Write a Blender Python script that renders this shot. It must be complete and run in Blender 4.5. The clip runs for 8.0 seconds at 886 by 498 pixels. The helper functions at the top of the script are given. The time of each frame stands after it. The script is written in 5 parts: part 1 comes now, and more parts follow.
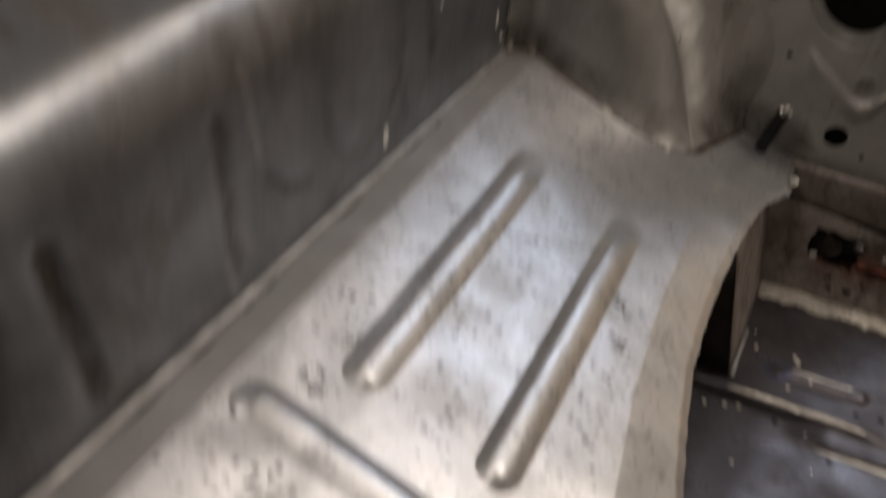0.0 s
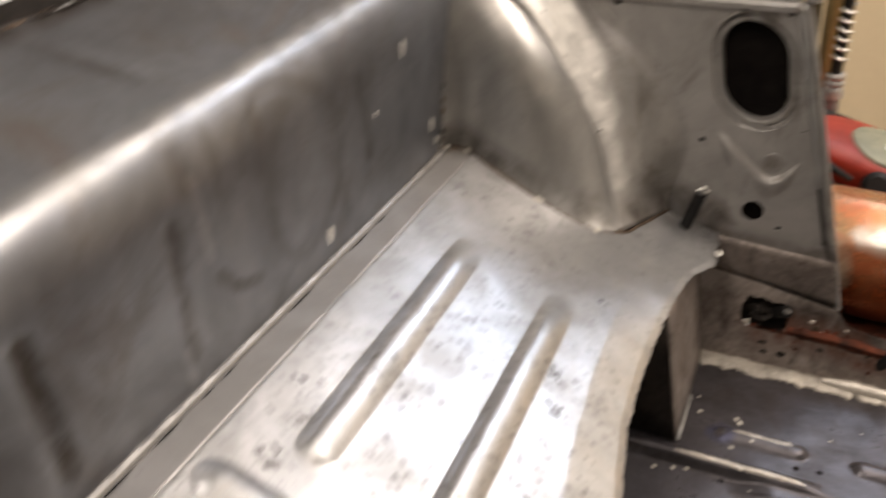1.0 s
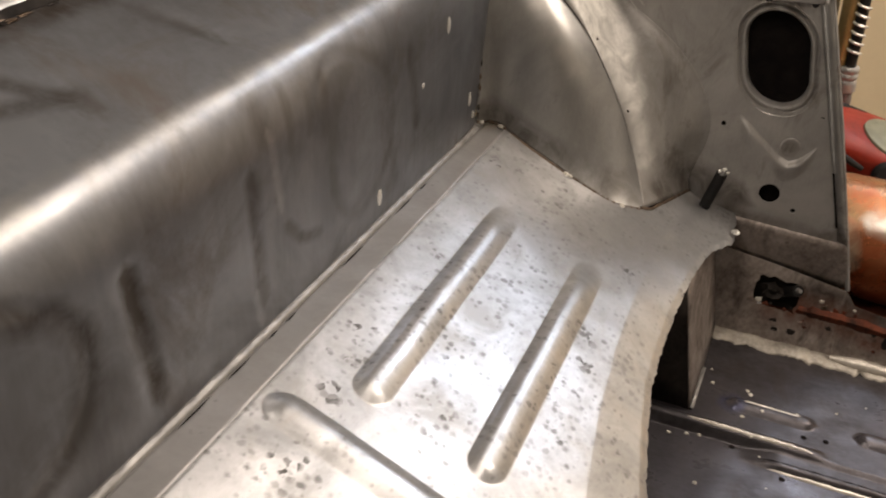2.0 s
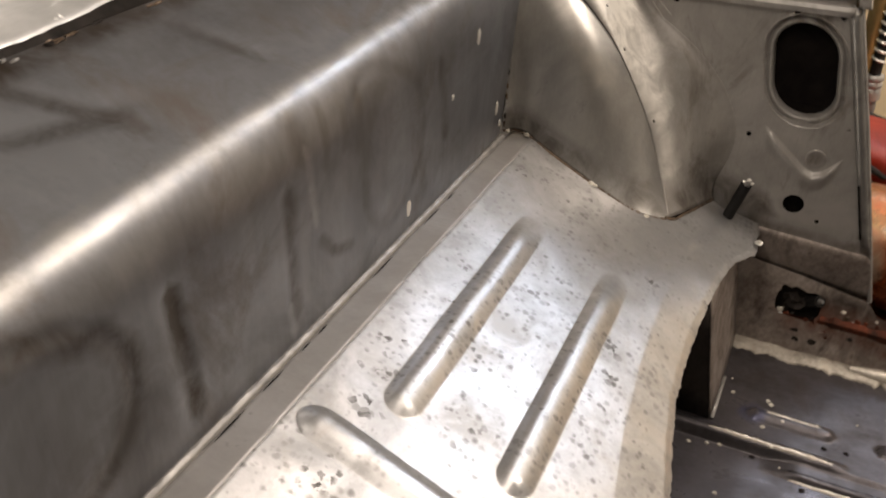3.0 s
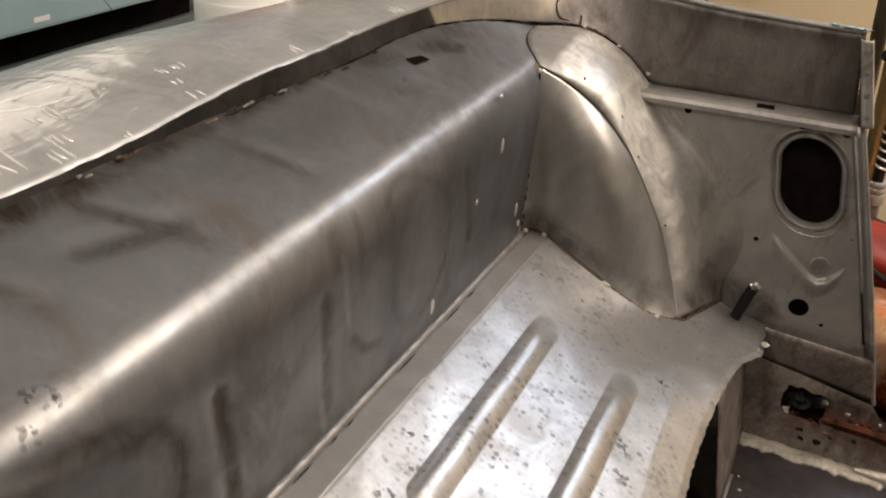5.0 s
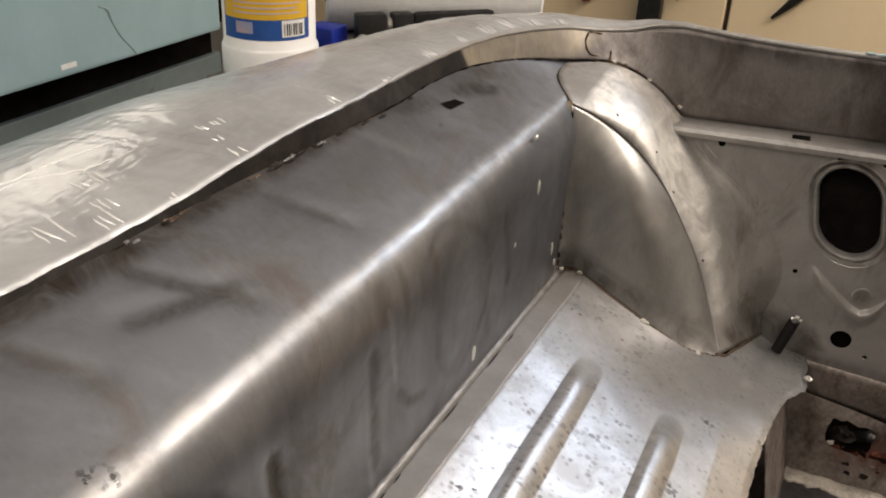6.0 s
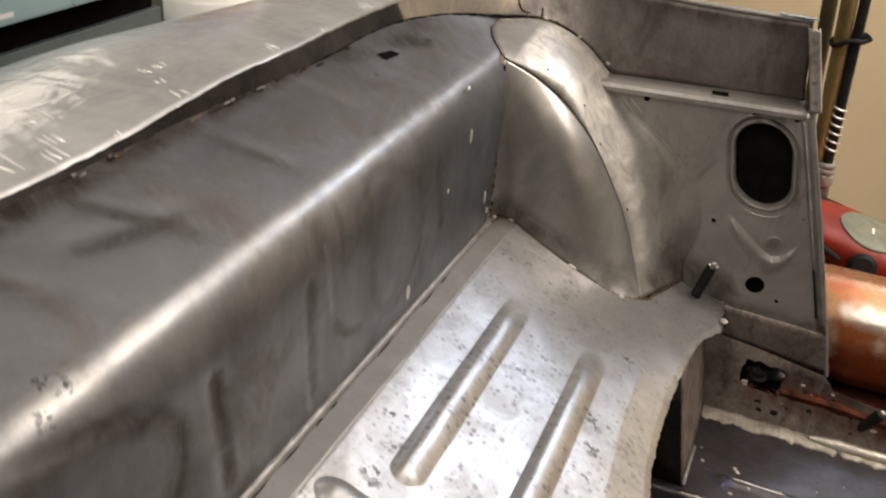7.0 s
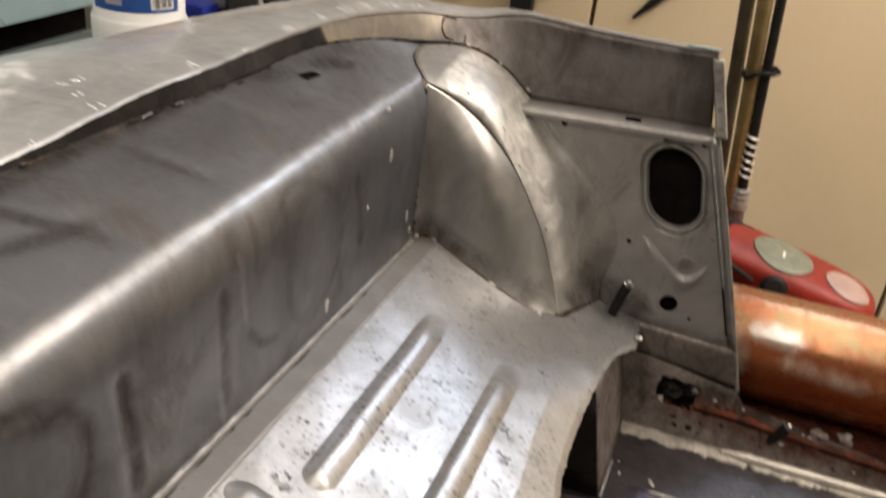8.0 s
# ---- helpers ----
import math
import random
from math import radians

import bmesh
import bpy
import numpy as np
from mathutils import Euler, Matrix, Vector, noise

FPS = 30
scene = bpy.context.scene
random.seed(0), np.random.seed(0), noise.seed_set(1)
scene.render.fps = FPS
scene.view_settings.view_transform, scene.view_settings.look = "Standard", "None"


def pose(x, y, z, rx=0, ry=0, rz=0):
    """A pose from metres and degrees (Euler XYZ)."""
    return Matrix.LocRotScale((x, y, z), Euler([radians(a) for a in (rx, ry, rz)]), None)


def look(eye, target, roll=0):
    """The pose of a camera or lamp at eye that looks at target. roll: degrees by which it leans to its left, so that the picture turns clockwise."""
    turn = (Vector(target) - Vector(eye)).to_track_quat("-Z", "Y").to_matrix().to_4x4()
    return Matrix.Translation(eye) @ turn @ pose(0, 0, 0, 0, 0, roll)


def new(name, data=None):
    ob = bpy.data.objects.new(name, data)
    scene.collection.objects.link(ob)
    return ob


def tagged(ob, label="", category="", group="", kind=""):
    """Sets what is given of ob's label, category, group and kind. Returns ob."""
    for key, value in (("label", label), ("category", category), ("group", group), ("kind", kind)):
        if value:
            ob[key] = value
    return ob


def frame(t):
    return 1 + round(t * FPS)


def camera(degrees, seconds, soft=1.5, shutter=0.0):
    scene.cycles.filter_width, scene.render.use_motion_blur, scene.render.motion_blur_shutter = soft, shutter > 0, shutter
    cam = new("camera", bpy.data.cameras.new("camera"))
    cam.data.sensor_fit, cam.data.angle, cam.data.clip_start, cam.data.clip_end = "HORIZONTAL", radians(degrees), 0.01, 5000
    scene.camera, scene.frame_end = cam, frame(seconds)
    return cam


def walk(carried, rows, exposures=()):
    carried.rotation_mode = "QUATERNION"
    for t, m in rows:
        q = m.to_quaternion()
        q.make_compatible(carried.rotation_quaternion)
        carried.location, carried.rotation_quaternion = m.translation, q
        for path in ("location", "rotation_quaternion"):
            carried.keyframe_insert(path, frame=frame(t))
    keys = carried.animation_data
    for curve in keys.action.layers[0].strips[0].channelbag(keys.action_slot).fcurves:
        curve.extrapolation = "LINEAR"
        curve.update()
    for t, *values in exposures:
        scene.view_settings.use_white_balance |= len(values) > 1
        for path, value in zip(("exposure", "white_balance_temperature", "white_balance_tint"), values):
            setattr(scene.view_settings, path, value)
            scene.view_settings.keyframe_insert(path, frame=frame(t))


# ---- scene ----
cam = camera(52.8, 8.0, soft=1.9, shutter=0.9)
PATH = [
    (0, (0.0102, 0.0460, 0.6516), (-0.5919, 1.4995, -0.5832), 4.06),
    (0.2, (0.0145, 0.0561, 0.6933), (-0.5645, 1.4259, -0.4070), 2.31),
    (0.5, (0.0441, 0.0534, 0.7086), (-0.5390, 1.5976, -0.4208), 2.06),
    (0.8, (0.0646, 0.0353, 0.6974), (-0.4332, 1.5282, -0.2752), 0.32),
    (1, (0.0603, 0.0018, 0.6819), (-0.5535, 1.5890, -0.3690), 1.18),
    (1.2, (0.0478, -0.0114, 0.6750), (-0.5152, 1.4373, -0.3285), 2.24),
    (1.5, (0.0434, -0.0269, 0.6877), (-0.5589, 1.5374, -0.4031), 3.87),
    (1.6, (0.0429, -0.0402, 0.6855), (-0.5005, 1.4284, -0.2995), 3.60),
    (2.8, (0.0515, -0.0726, 0.6998), (-0.5593, 1.3604, -0.2983), 1.56),
    (3, (0.0290, -0.0658, 0.7046), (-0.5938, 1.4937, -0.3816), 3.39),
    (3.2, (0.0124, -0.0659, 0.6979), (-0.5421, 1.3902, -0.2995), 5.50),
    (3.5, (0.0065, -0.0745, 0.6952), (-0.6269, 1.4771, -0.3963), 5.77),
    (3.8, (-0.0004, -0.0875, 0.7192), (-0.6345, 1.3556, -0.2494), 5.54),
    (4, (0.0079, -0.1000, 0.7316), (-0.6940, 1.4759, -0.2803), 4.91),
    (4.2, (0.0024, -0.1065, 0.7271), (-0.6742, 1.3375, -0.2108), 5.86),
    (4.5, (0.0099, -0.1151, 0.7457), (-0.7441, 1.4635, -0.2237), 6.26),
    (4.7, (0.0311, -0.1084, 0.7477), (-0.6047, 1.3870, -0.1365), 5.05),
    (5.8, (-0.0128, -0.0822, 0.7548), (-0.6318, 1.4325, -0.1082), 4.62),
    (6, (-0.0059, -0.0888, 0.7603), (-0.7275, 1.5426, -0.1439), 2.81),
    (6.2, (-0.0009, -0.0942, 0.7659), (-0.6643, 1.4125, -0.0783), 3.60),
    (6.5, (0.0106, -0.1007, 0.7722), (-0.6674, 1.5393, -0.1501), 3.31),
    (6.8, (0.0186, -0.1135, 0.7712), (-0.5370, 1.4118, -0.1161), 4.69),
    (7, (0.0235, -0.1293, 0.7630), (-0.5683, 1.5189, -0.2029), 4.84),
    (7.2, (0.0153, -0.1352, 0.7593), (-0.5005, 1.4112, -0.1155), 5.62),
    (7.5, (0.0370, -0.1507, 0.7727), (-0.5404, 1.5354, -0.1349), 7.19),
    (7.8, (0.0487, -0.1503, 0.7635), (-0.4179, 1.4504, -0.0382), 7.64),
    (8, (0.0621, -0.1493, 0.7650), (-0.4336, 1.5693, -0.1298), 6.81),
]
EXPOSURES = [(0.0, -0.84, 6500, 14), (0.25, -0.36, 6550, 14), (0.5, 0.0, 6600, 14), (1.0, 0.21, 6600, 14), (1.5, -0.07, 6700, 14), (3.0, -0.07, 6800, 14), (3.5, -0.12, 6800, 14), (4.5, -0.22, 6900, 14), (6.0, -0.03, 6500, 12.5), (7.5, -0.06, 6600, 12.5), (8.0, -0.02, 6600, 12.5)]
walk(cam, [(t, look(eye, target, roll)) for t, eye, target, roll in PATH], EXPOSURES)

# ---- light ----
world = bpy.data.worlds.new("world")
scene.world = world
world.use_nodes = True
world.node_tree.nodes["Background"].inputs[0].default_value = (0.9, 0.88, 0.82, 1)
world.node_tree.nodes["Background"].inputs[1].default_value = 0.05


def area_lamp(name, eye, target, width, depth, power, colour):
    data = bpy.data.lights.new(name, "AREA")
    data.shape, data.size, data.size_y, data.energy, data.color = "RECTANGLE", width, depth, power, colour
    ob = new(name, data)
    ob.matrix_world = look(eye, target)
    return ob


# Five unseen lamps, added and placed for overall brightness and the steel's highlights.
area_lamp("added_ceiling_light", (0.46, 0.75, 1.84), (0.46, 0.75, 0.0), 0.45, 2.6, 19, (1.0, 0.90, 0.80))
area_lamp("added_ceiling_light", (1.38, 1.55, 1.84), (1.2, 1.45, 0.0), 0.45, 1.2, 40, (1.0, 0.90, 0.78))
area_lamp("added_ceiling_light", (-0.6, -0.6, 1.84), (-0.6, -0.6, 0.0), 0.25, 1.3, 19, (1.0, 0.92, 0.82))
area_lamp("added_side_light", (-1.95, 1.55, 1.36), (-0.4, 0.4, 0.75), 0.35, 0.95, 3.2, (1.0, 0.91, 0.77))
area_lamp("added_cool_light", (0.47, 1.95, 1.30), (-0.08, 0.5, 0.25), 0.50, 0.28, 5.0, (0.70, 0.83, 1.0))


# ---- materials ----
def nodes_of(name):
    m = bpy.data.materials.new(name)
    m.use_nodes = True
    nt = m.node_tree
    return m, nt, nt.nodes["Principled BSDF"]


def link(nt, a, b):
    nt.links.new(a, b)


def coords(nt, scale=(1, 1, 1), turn=(0, 0, 0)):
    tc = nt.nodes.new("ShaderNodeTexCoord")
    mp = nt.nodes.new("ShaderNodeMapping")
    mp.inputs["Scale"].default_value = scale
    mp.inputs["Rotation"].default_value = [radians(a) for a in turn]
    link(nt, tc.outputs["Object"], mp.inputs["Vector"])
    return mp.outputs["Vector"]


def noise_tex(nt, scale, detail=4, rough=0.55, stretch=(1, 1, 1), turn=(0, 0, 0), distort=0.0):
    n = nt.nodes.new("ShaderNodeTexNoise")
    n.inputs["Scale"].default_value = scale
    n.inputs["Detail"].default_value = detail
    n.inputs["Roughness"].default_value = rough
    n.inputs["Distortion"].default_value = distort
    link(nt, coords(nt, stretch, turn), n.inputs["Vector"])
    return n.outputs["Fac"]


def span(nt, value, lo, hi, a=0.0, b=1.0):
    m = nt.nodes.new("ShaderNodeMapRange")
    m.inputs["From Min"].default_value, m.inputs["From Max"].default_value = lo, hi
    m.inputs["To Min"].default_value, m.inputs["To Max"].default_value = a, b
    link(nt, value, m.inputs["Value"])
    return m.outputs["Result"]


def calc(nt, op, a, b):
    m = nt.nodes.new("ShaderNodeMath")
    m.operation = op
    for socket, v in zip(m.inputs, (a, b)):
        if isinstance(v, (int, float)):
            socket.default_value = v
        else:
            link(nt, v, socket)
    return m.outputs[0]


def blend(nt, fac, a, b):
    m = nt.nodes.new("ShaderNodeMix")
    m.data_type = "RGBA"
    link(nt, fac, m.inputs[0])
    for socket, v in ((m.inputs[6], a), (m.inputs[7], b)):
        if isinstance(v, tuple):
            socket.default_value = (*v, 1)
        else:
            link(nt, v, socket)
    return m.outputs[2]


def bump(nt, bsdf, height, strength, distance):
    b = nt.nodes.new("ShaderNodeBump")
    b.inputs["Strength"].default_value, b.inputs["Distance"].default_value = strength, distance
    link(nt, height, b.inputs["Height"])
    link(nt, b.outputs["Normal"], bsdf.inputs["Normal"])


def soft_mark(nt, kind, a, b, c, d, soft, axes):
    """How strong a mark is at a place: a ring (centre a, b; half axes c, d) or a bar (from a, b to c, d) in two axes,
    soft-edged.
    """
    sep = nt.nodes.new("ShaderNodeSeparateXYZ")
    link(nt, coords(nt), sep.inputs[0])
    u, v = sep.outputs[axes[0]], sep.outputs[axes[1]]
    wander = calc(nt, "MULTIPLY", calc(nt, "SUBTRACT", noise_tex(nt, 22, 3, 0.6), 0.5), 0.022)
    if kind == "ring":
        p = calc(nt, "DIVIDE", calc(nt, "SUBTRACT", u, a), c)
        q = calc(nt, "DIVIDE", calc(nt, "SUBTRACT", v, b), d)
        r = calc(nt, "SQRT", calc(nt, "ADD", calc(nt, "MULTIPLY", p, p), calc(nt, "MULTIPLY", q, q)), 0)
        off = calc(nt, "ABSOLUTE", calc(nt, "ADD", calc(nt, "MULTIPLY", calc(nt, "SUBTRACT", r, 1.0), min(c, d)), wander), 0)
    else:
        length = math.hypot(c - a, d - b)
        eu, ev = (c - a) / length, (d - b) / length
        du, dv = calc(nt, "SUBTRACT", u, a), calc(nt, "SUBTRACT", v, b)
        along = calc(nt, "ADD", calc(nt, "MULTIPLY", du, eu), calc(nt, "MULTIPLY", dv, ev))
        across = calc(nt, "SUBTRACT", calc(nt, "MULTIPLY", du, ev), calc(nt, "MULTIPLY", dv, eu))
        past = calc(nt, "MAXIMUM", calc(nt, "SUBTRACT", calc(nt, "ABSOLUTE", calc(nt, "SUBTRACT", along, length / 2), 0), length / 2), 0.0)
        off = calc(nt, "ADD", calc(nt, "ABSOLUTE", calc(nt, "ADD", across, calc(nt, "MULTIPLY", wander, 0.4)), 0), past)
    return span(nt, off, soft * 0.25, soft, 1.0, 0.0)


def surface(name, light, dark, rough=(0.35, 0.55), metal=0.0, big=6.0, fine=220.0, stretch=(1, 1, 1), turn=(0, 0, 0), relief=0.15, depth=0.001,
            speck=0.0, speck_colour=(0.03, 0.027, 0.025), speck_scale=140.0, spots=(), coat=0.0, coat_rough=0.2, crease=0.0, tints=(), grime=0.0, grime_colour=(0.09, 0.075, 0.06), rub=0.0, gloss=0.5, crest_shine=None, tint_colour=(0.055, 0.047, 0.041), tint_most=0.85, fleck=0.25):
    """Colour, gloss and relief at several scales. speck: how much is covered by small dark pits; spots: (x, y, z, radius) of pitted stains;
    grime: how much soft brown dirt; rub: strength of streaks left by sanding, along the stretch."""
    m, nt, bsdf = nodes_of(name)
    cloud = noise_tex(nt, big, 5, 0.62, (1, 1, 1), turn, 0.6)
    grain = noise_tex(nt, fine, 3, 0.6, stretch, turn)
    mix = calc(nt, "ADD", calc(nt, "MULTIPLY", cloud, 1 - fleck), calc(nt, "MULTIPLY", grain, fleck))
    if rub:
        streak = noise_tex(nt, big * 3.5, 4, 0.65, stretch, turn, 0.3)
        scratch = noise_tex(nt, fine * 0.5, 2, 0.6, tuple(v * v for v in stretch), turn)
        streaks = calc(nt, "ADD", calc(nt, "MULTIPLY", streak, 0.7), calc(nt, "MULTIPLY", scratch, 0.3))
        mix = calc(nt, "ADD", calc(nt, "MULTIPLY", mix, 1 - rub), calc(nt, "MULTIPLY", streaks, rub))
    colour = blend(nt, span(nt, mix, 0.38, 0.62), dark, light)
    roughness = span(nt, mix, 0.35, 0.65, rough[1], rough[0])
    if grime:
        dirt = span(nt, noise_tex(nt, big * 0.9 + 2, 6, 0.7, (1.3, 1, 0.8), (20, 35, 10), 0.8), 0.66 - 0.3 * grime, 0.80 - 0.2 * grime)
        dirt = calc(nt, "MULTIPLY", dirt, 0.75)
        colour = blend(nt, dirt, colour, grime_colour)
        roughness = calc(nt, "ADD", roughness, calc(nt, "MULTIPLY", dirt, 0.15))
    marks = None
    if speck or spots:
        dots = nt.nodes.new("ShaderNodeTexVoronoi")
        dots.inputs["Scale"].default_value = speck_scale
        wob = nt.nodes.new("ShaderNodeVectorMath")
        wob.operation = "ADD"
        warp = nt.nodes.new("ShaderNodeTexNoise")
        warp.inputs["Scale"].default_value = speck_scale * 1.6
        link(nt, coords(nt), warp.inputs["Vector"])
        small = nt.nodes.new("ShaderNodeVectorMath")
        small.operation = "SCALE"
        small.inputs["Scale"].default_value = 0.6 / speck_scale
        link(nt, warp.outputs["Color"], small.inputs[0])
        link(nt, coords(nt), wob.inputs[0])
        link(nt, small.outputs[0], wob.inputs[1])
        link(nt, wob.outputs[0], dots.inputs["Vector"])
        sep = nt.nodes.new("ShaderNodeSeparateColor")
        link(nt, dots.outputs["Color"], sep.inputs[0])
        where = span(nt, noise_tex(nt, 13, 4, 0.65), 0.60 - speck, 0.90 - speck, 0.0, 0.85)
        deep = span(nt, noise_tex(nt, 31, 3, 0.6), 0.40, 0.62, 0.35, 0.8)
        if spots:
            tc = nt.nodes.new("ShaderNodeTexCoord")
            for x, y, z, r in spots:
                d = nt.nodes.new("ShaderNodeVectorMath")
                d.operation = "DISTANCE"
                d.inputs[1].default_value = (x, y, z)
                link(nt, tc.outputs["Object"], d.inputs[0])
                near = span(nt, calc(nt, "ADD", d.outputs["Value"], calc(nt, "MULTIPLY", calc(nt, "SUBTRACT", noise_tex(nt, 90, 3, 0.6), 0.5), r * 1.4)), r * 0.3, r * 1.1, 1.0, 0.0)
                where = calc(nt, "MAXIMUM", where, calc(nt, "MULTIPLY", near, 1.6))
                deep = calc(nt, "MAXIMUM", deep, near)
        size = calc(nt, "MULTIPLY", span(nt, sep.outputs[0], 0.1, 1.0, -0.1, 0.85), where)
        marks = calc(nt, "MULTIPLY", span(nt, calc(nt, "SUBTRACT", size, dots.outputs["Distance"]), -0.14, 0.26), calc(nt, "MULTIPLY", deep, span(nt, sep.outputs[1], 0.0, 0.7, 0.45, 1.0)))
    if tints:
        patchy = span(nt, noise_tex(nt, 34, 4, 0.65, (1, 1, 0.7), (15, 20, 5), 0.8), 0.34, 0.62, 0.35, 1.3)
    for tint in tints:
        one = calc(nt, "MULTIPLY", soft_mark(nt, *tint[:7]), calc(nt, "MULTIPLY", patchy, tint[7] if len(tint) > 7 else 1.0))
        colour = blend(nt, calc(nt, "MULTIPLY", one, span(nt, cloud, 0.3, 0.65, tint_most * 0.45, tint_most)), colour, tint[8] if len(tint) > 8 else tint_colour)
    if marks is not None:
        colour = blend(nt, calc(nt, "MULTIPLY", marks, 0.92), colour, speck_colour)
        metallic = span(nt, marks, 0.0, 1.0, metal, metal * 0.3)
        link(nt, metallic, bsdf.inputs["Metallic"])
    else:
        bsdf.inputs["Metallic"].default_value = metal
    # Highlight painted as a paler line along one x, made slightly smoother too.
    if crest_shine:
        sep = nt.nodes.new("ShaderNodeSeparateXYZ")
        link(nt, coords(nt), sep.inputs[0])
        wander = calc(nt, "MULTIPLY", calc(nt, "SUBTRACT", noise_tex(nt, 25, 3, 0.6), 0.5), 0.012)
        off = calc(nt, "ABSOLUTE", calc(nt, "ADD", calc(nt, "SUBTRACT", sep.outputs[0], crest_shine[0]), wander), 0)
        worn_shine = calc(nt, "MULTIPLY", span(nt, off, crest_shine[1] * 0.2, crest_shine[1], 1.0, 0.0), span(nt, noise_tex(nt, 40, 4, 0.65), 0.34, 0.62, 0.25, 1.0))
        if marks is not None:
            worn_shine = calc(nt, "MULTIPLY", worn_shine, calc(nt, "SUBTRACT", 1.0, marks))
        colour = blend(nt, worn_shine, colour, crest_shine[2])
        roughness = calc(nt, "SUBTRACT", roughness, calc(nt, "MULTIPLY", worn_shine, 0.03))
    link(nt, colour, bsdf.inputs["Base Color"])
    link(nt, roughness, bsdf.inputs["Roughness"])
    bsdf.inputs["Specular IOR Level"].default_value = gloss
    bsdf.inputs["Coat Weight"].default_value = coat
    bsdf.inputs["Coat Roughness"].default_value = coat_rough
    if crease:
        folds = nt.nodes.new("ShaderNodeBump")
        folds.inputs["Strength"].default_value, folds.inputs["Distance"].default_value = crease, 0.004
        link(nt, calc(nt, "ADD", noise_tex(nt, 16, 2, 0.5, (1, 1.6, 1), (0, 0, 35), 0.8), calc(nt, "MULTIPLY", noise_tex(nt, 70, 2, 0.5, (2.2, 0.7, 1), (0, 0, 20), 0.5), 0.25)), folds.inputs["Height"])
        link(nt, folds.outputs["Normal"], bsdf.inputs["Coat Normal"])
    bump(nt, bsdf, mix, relief, depth)
    return m


PAN_SPOTS = [(-0.213, 0.426, 0.267, 0.009), (-0.202, 0.415, 0.262, 0.010), (-0.2014, 0.437, 0.262, 0.008), (-0.212, 0.387, 0.267, 0.009), (-0.196, 0.393, 0.261, 0.009), (-0.192, 0.354, 0.261, 0.019),
             (-0.143, 0.453, 0.236, 0.007), (-0.185, 0.283, 0.261, 0.018), (-0.191, 0.510, 0.255, 0.007), (-0.192, 0.529, 0.255, 0.007), (-0.061, 0.584, 0.197, 0.019), (-0.050, 0.545, 0.194, 0.016),
             (-0.066, 0.512, 0.204, 0.013), (-0.063, 0.487, 0.203, 0.012), (-0.045, 0.510, 0.193, 0.009), (-0.052, 0.716, 0.189, 0.018), (-0.213, 0.760, 0.255, 0.016), (-0.195, 0.767, 0.248, 0.014)]
pan_steel = surface("ground_pan_steel", (0.50, 0.50, 0.505), (0.325, 0.325, 0.322), (0.28, 0.42), 0.83, 20, 150, speck=0.31, spots=PAN_SPOTS, speck_scale=165, speck_colour=(0.052, 0.048, 0.043), relief=0.25, depth=0.0007, grime=0.30, grime_colour=(0.36, 0.345, 0.32), fleck=0.15)
flange_steel = surface("dull_pan_flange", (0.36, 0.35, 0.34), (0.29, 0.28, 0.27), (0.42, 0.55), 0.6, 12, 160, speck=0.12, speck_scale=120, relief=0.15, depth=0.0005, fleck=0.15)
strip_steel = surface("dull_flange_steel", (0.34, 0.33, 0.315), (0.20, 0.193, 0.183), (0.42, 0.58), 0.6, 30, 240, (2, 0.5, 1), speck=0.1, relief=0.2, depth=0.0005, rub=0.3)
# Dark and pale bars and rings, most of them along the wall's pressings.
WALL_TONES = [("bar", 0.02, 0.33, 0.22, 0.34, 0.075, (1, 2), 0.42), ("ring", 0.535, 0.372, 0.053, 0.065, 0.010, (1, 2), 0.55), ("ring", 0.535, 0.372, 0.018, 0.028, 0.040, (1, 2), 0.4, (0.34, 0.35, 0.375)), ("ring", 0.435, 0.375, 0.010, 0.030, 0.024, (1, 2), 0.35, (0.34, 0.35, 0.375)), ("ring", 0.125, 0.374, 0.086, 0.064, 0.012, (1, 2), 0.8),
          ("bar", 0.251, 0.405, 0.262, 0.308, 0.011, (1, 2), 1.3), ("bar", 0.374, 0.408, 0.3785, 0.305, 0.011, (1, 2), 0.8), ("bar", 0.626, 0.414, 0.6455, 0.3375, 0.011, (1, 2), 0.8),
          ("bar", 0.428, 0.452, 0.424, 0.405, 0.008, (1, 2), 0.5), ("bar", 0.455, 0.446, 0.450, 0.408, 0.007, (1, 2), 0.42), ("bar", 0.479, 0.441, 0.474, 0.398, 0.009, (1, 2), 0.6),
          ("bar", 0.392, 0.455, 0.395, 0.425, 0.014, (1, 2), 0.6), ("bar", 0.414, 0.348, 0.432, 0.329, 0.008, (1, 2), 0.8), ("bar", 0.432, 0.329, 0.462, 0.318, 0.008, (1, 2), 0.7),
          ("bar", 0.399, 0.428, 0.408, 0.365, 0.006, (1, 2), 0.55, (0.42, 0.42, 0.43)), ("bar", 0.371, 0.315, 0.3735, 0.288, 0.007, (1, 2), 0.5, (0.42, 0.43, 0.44))]
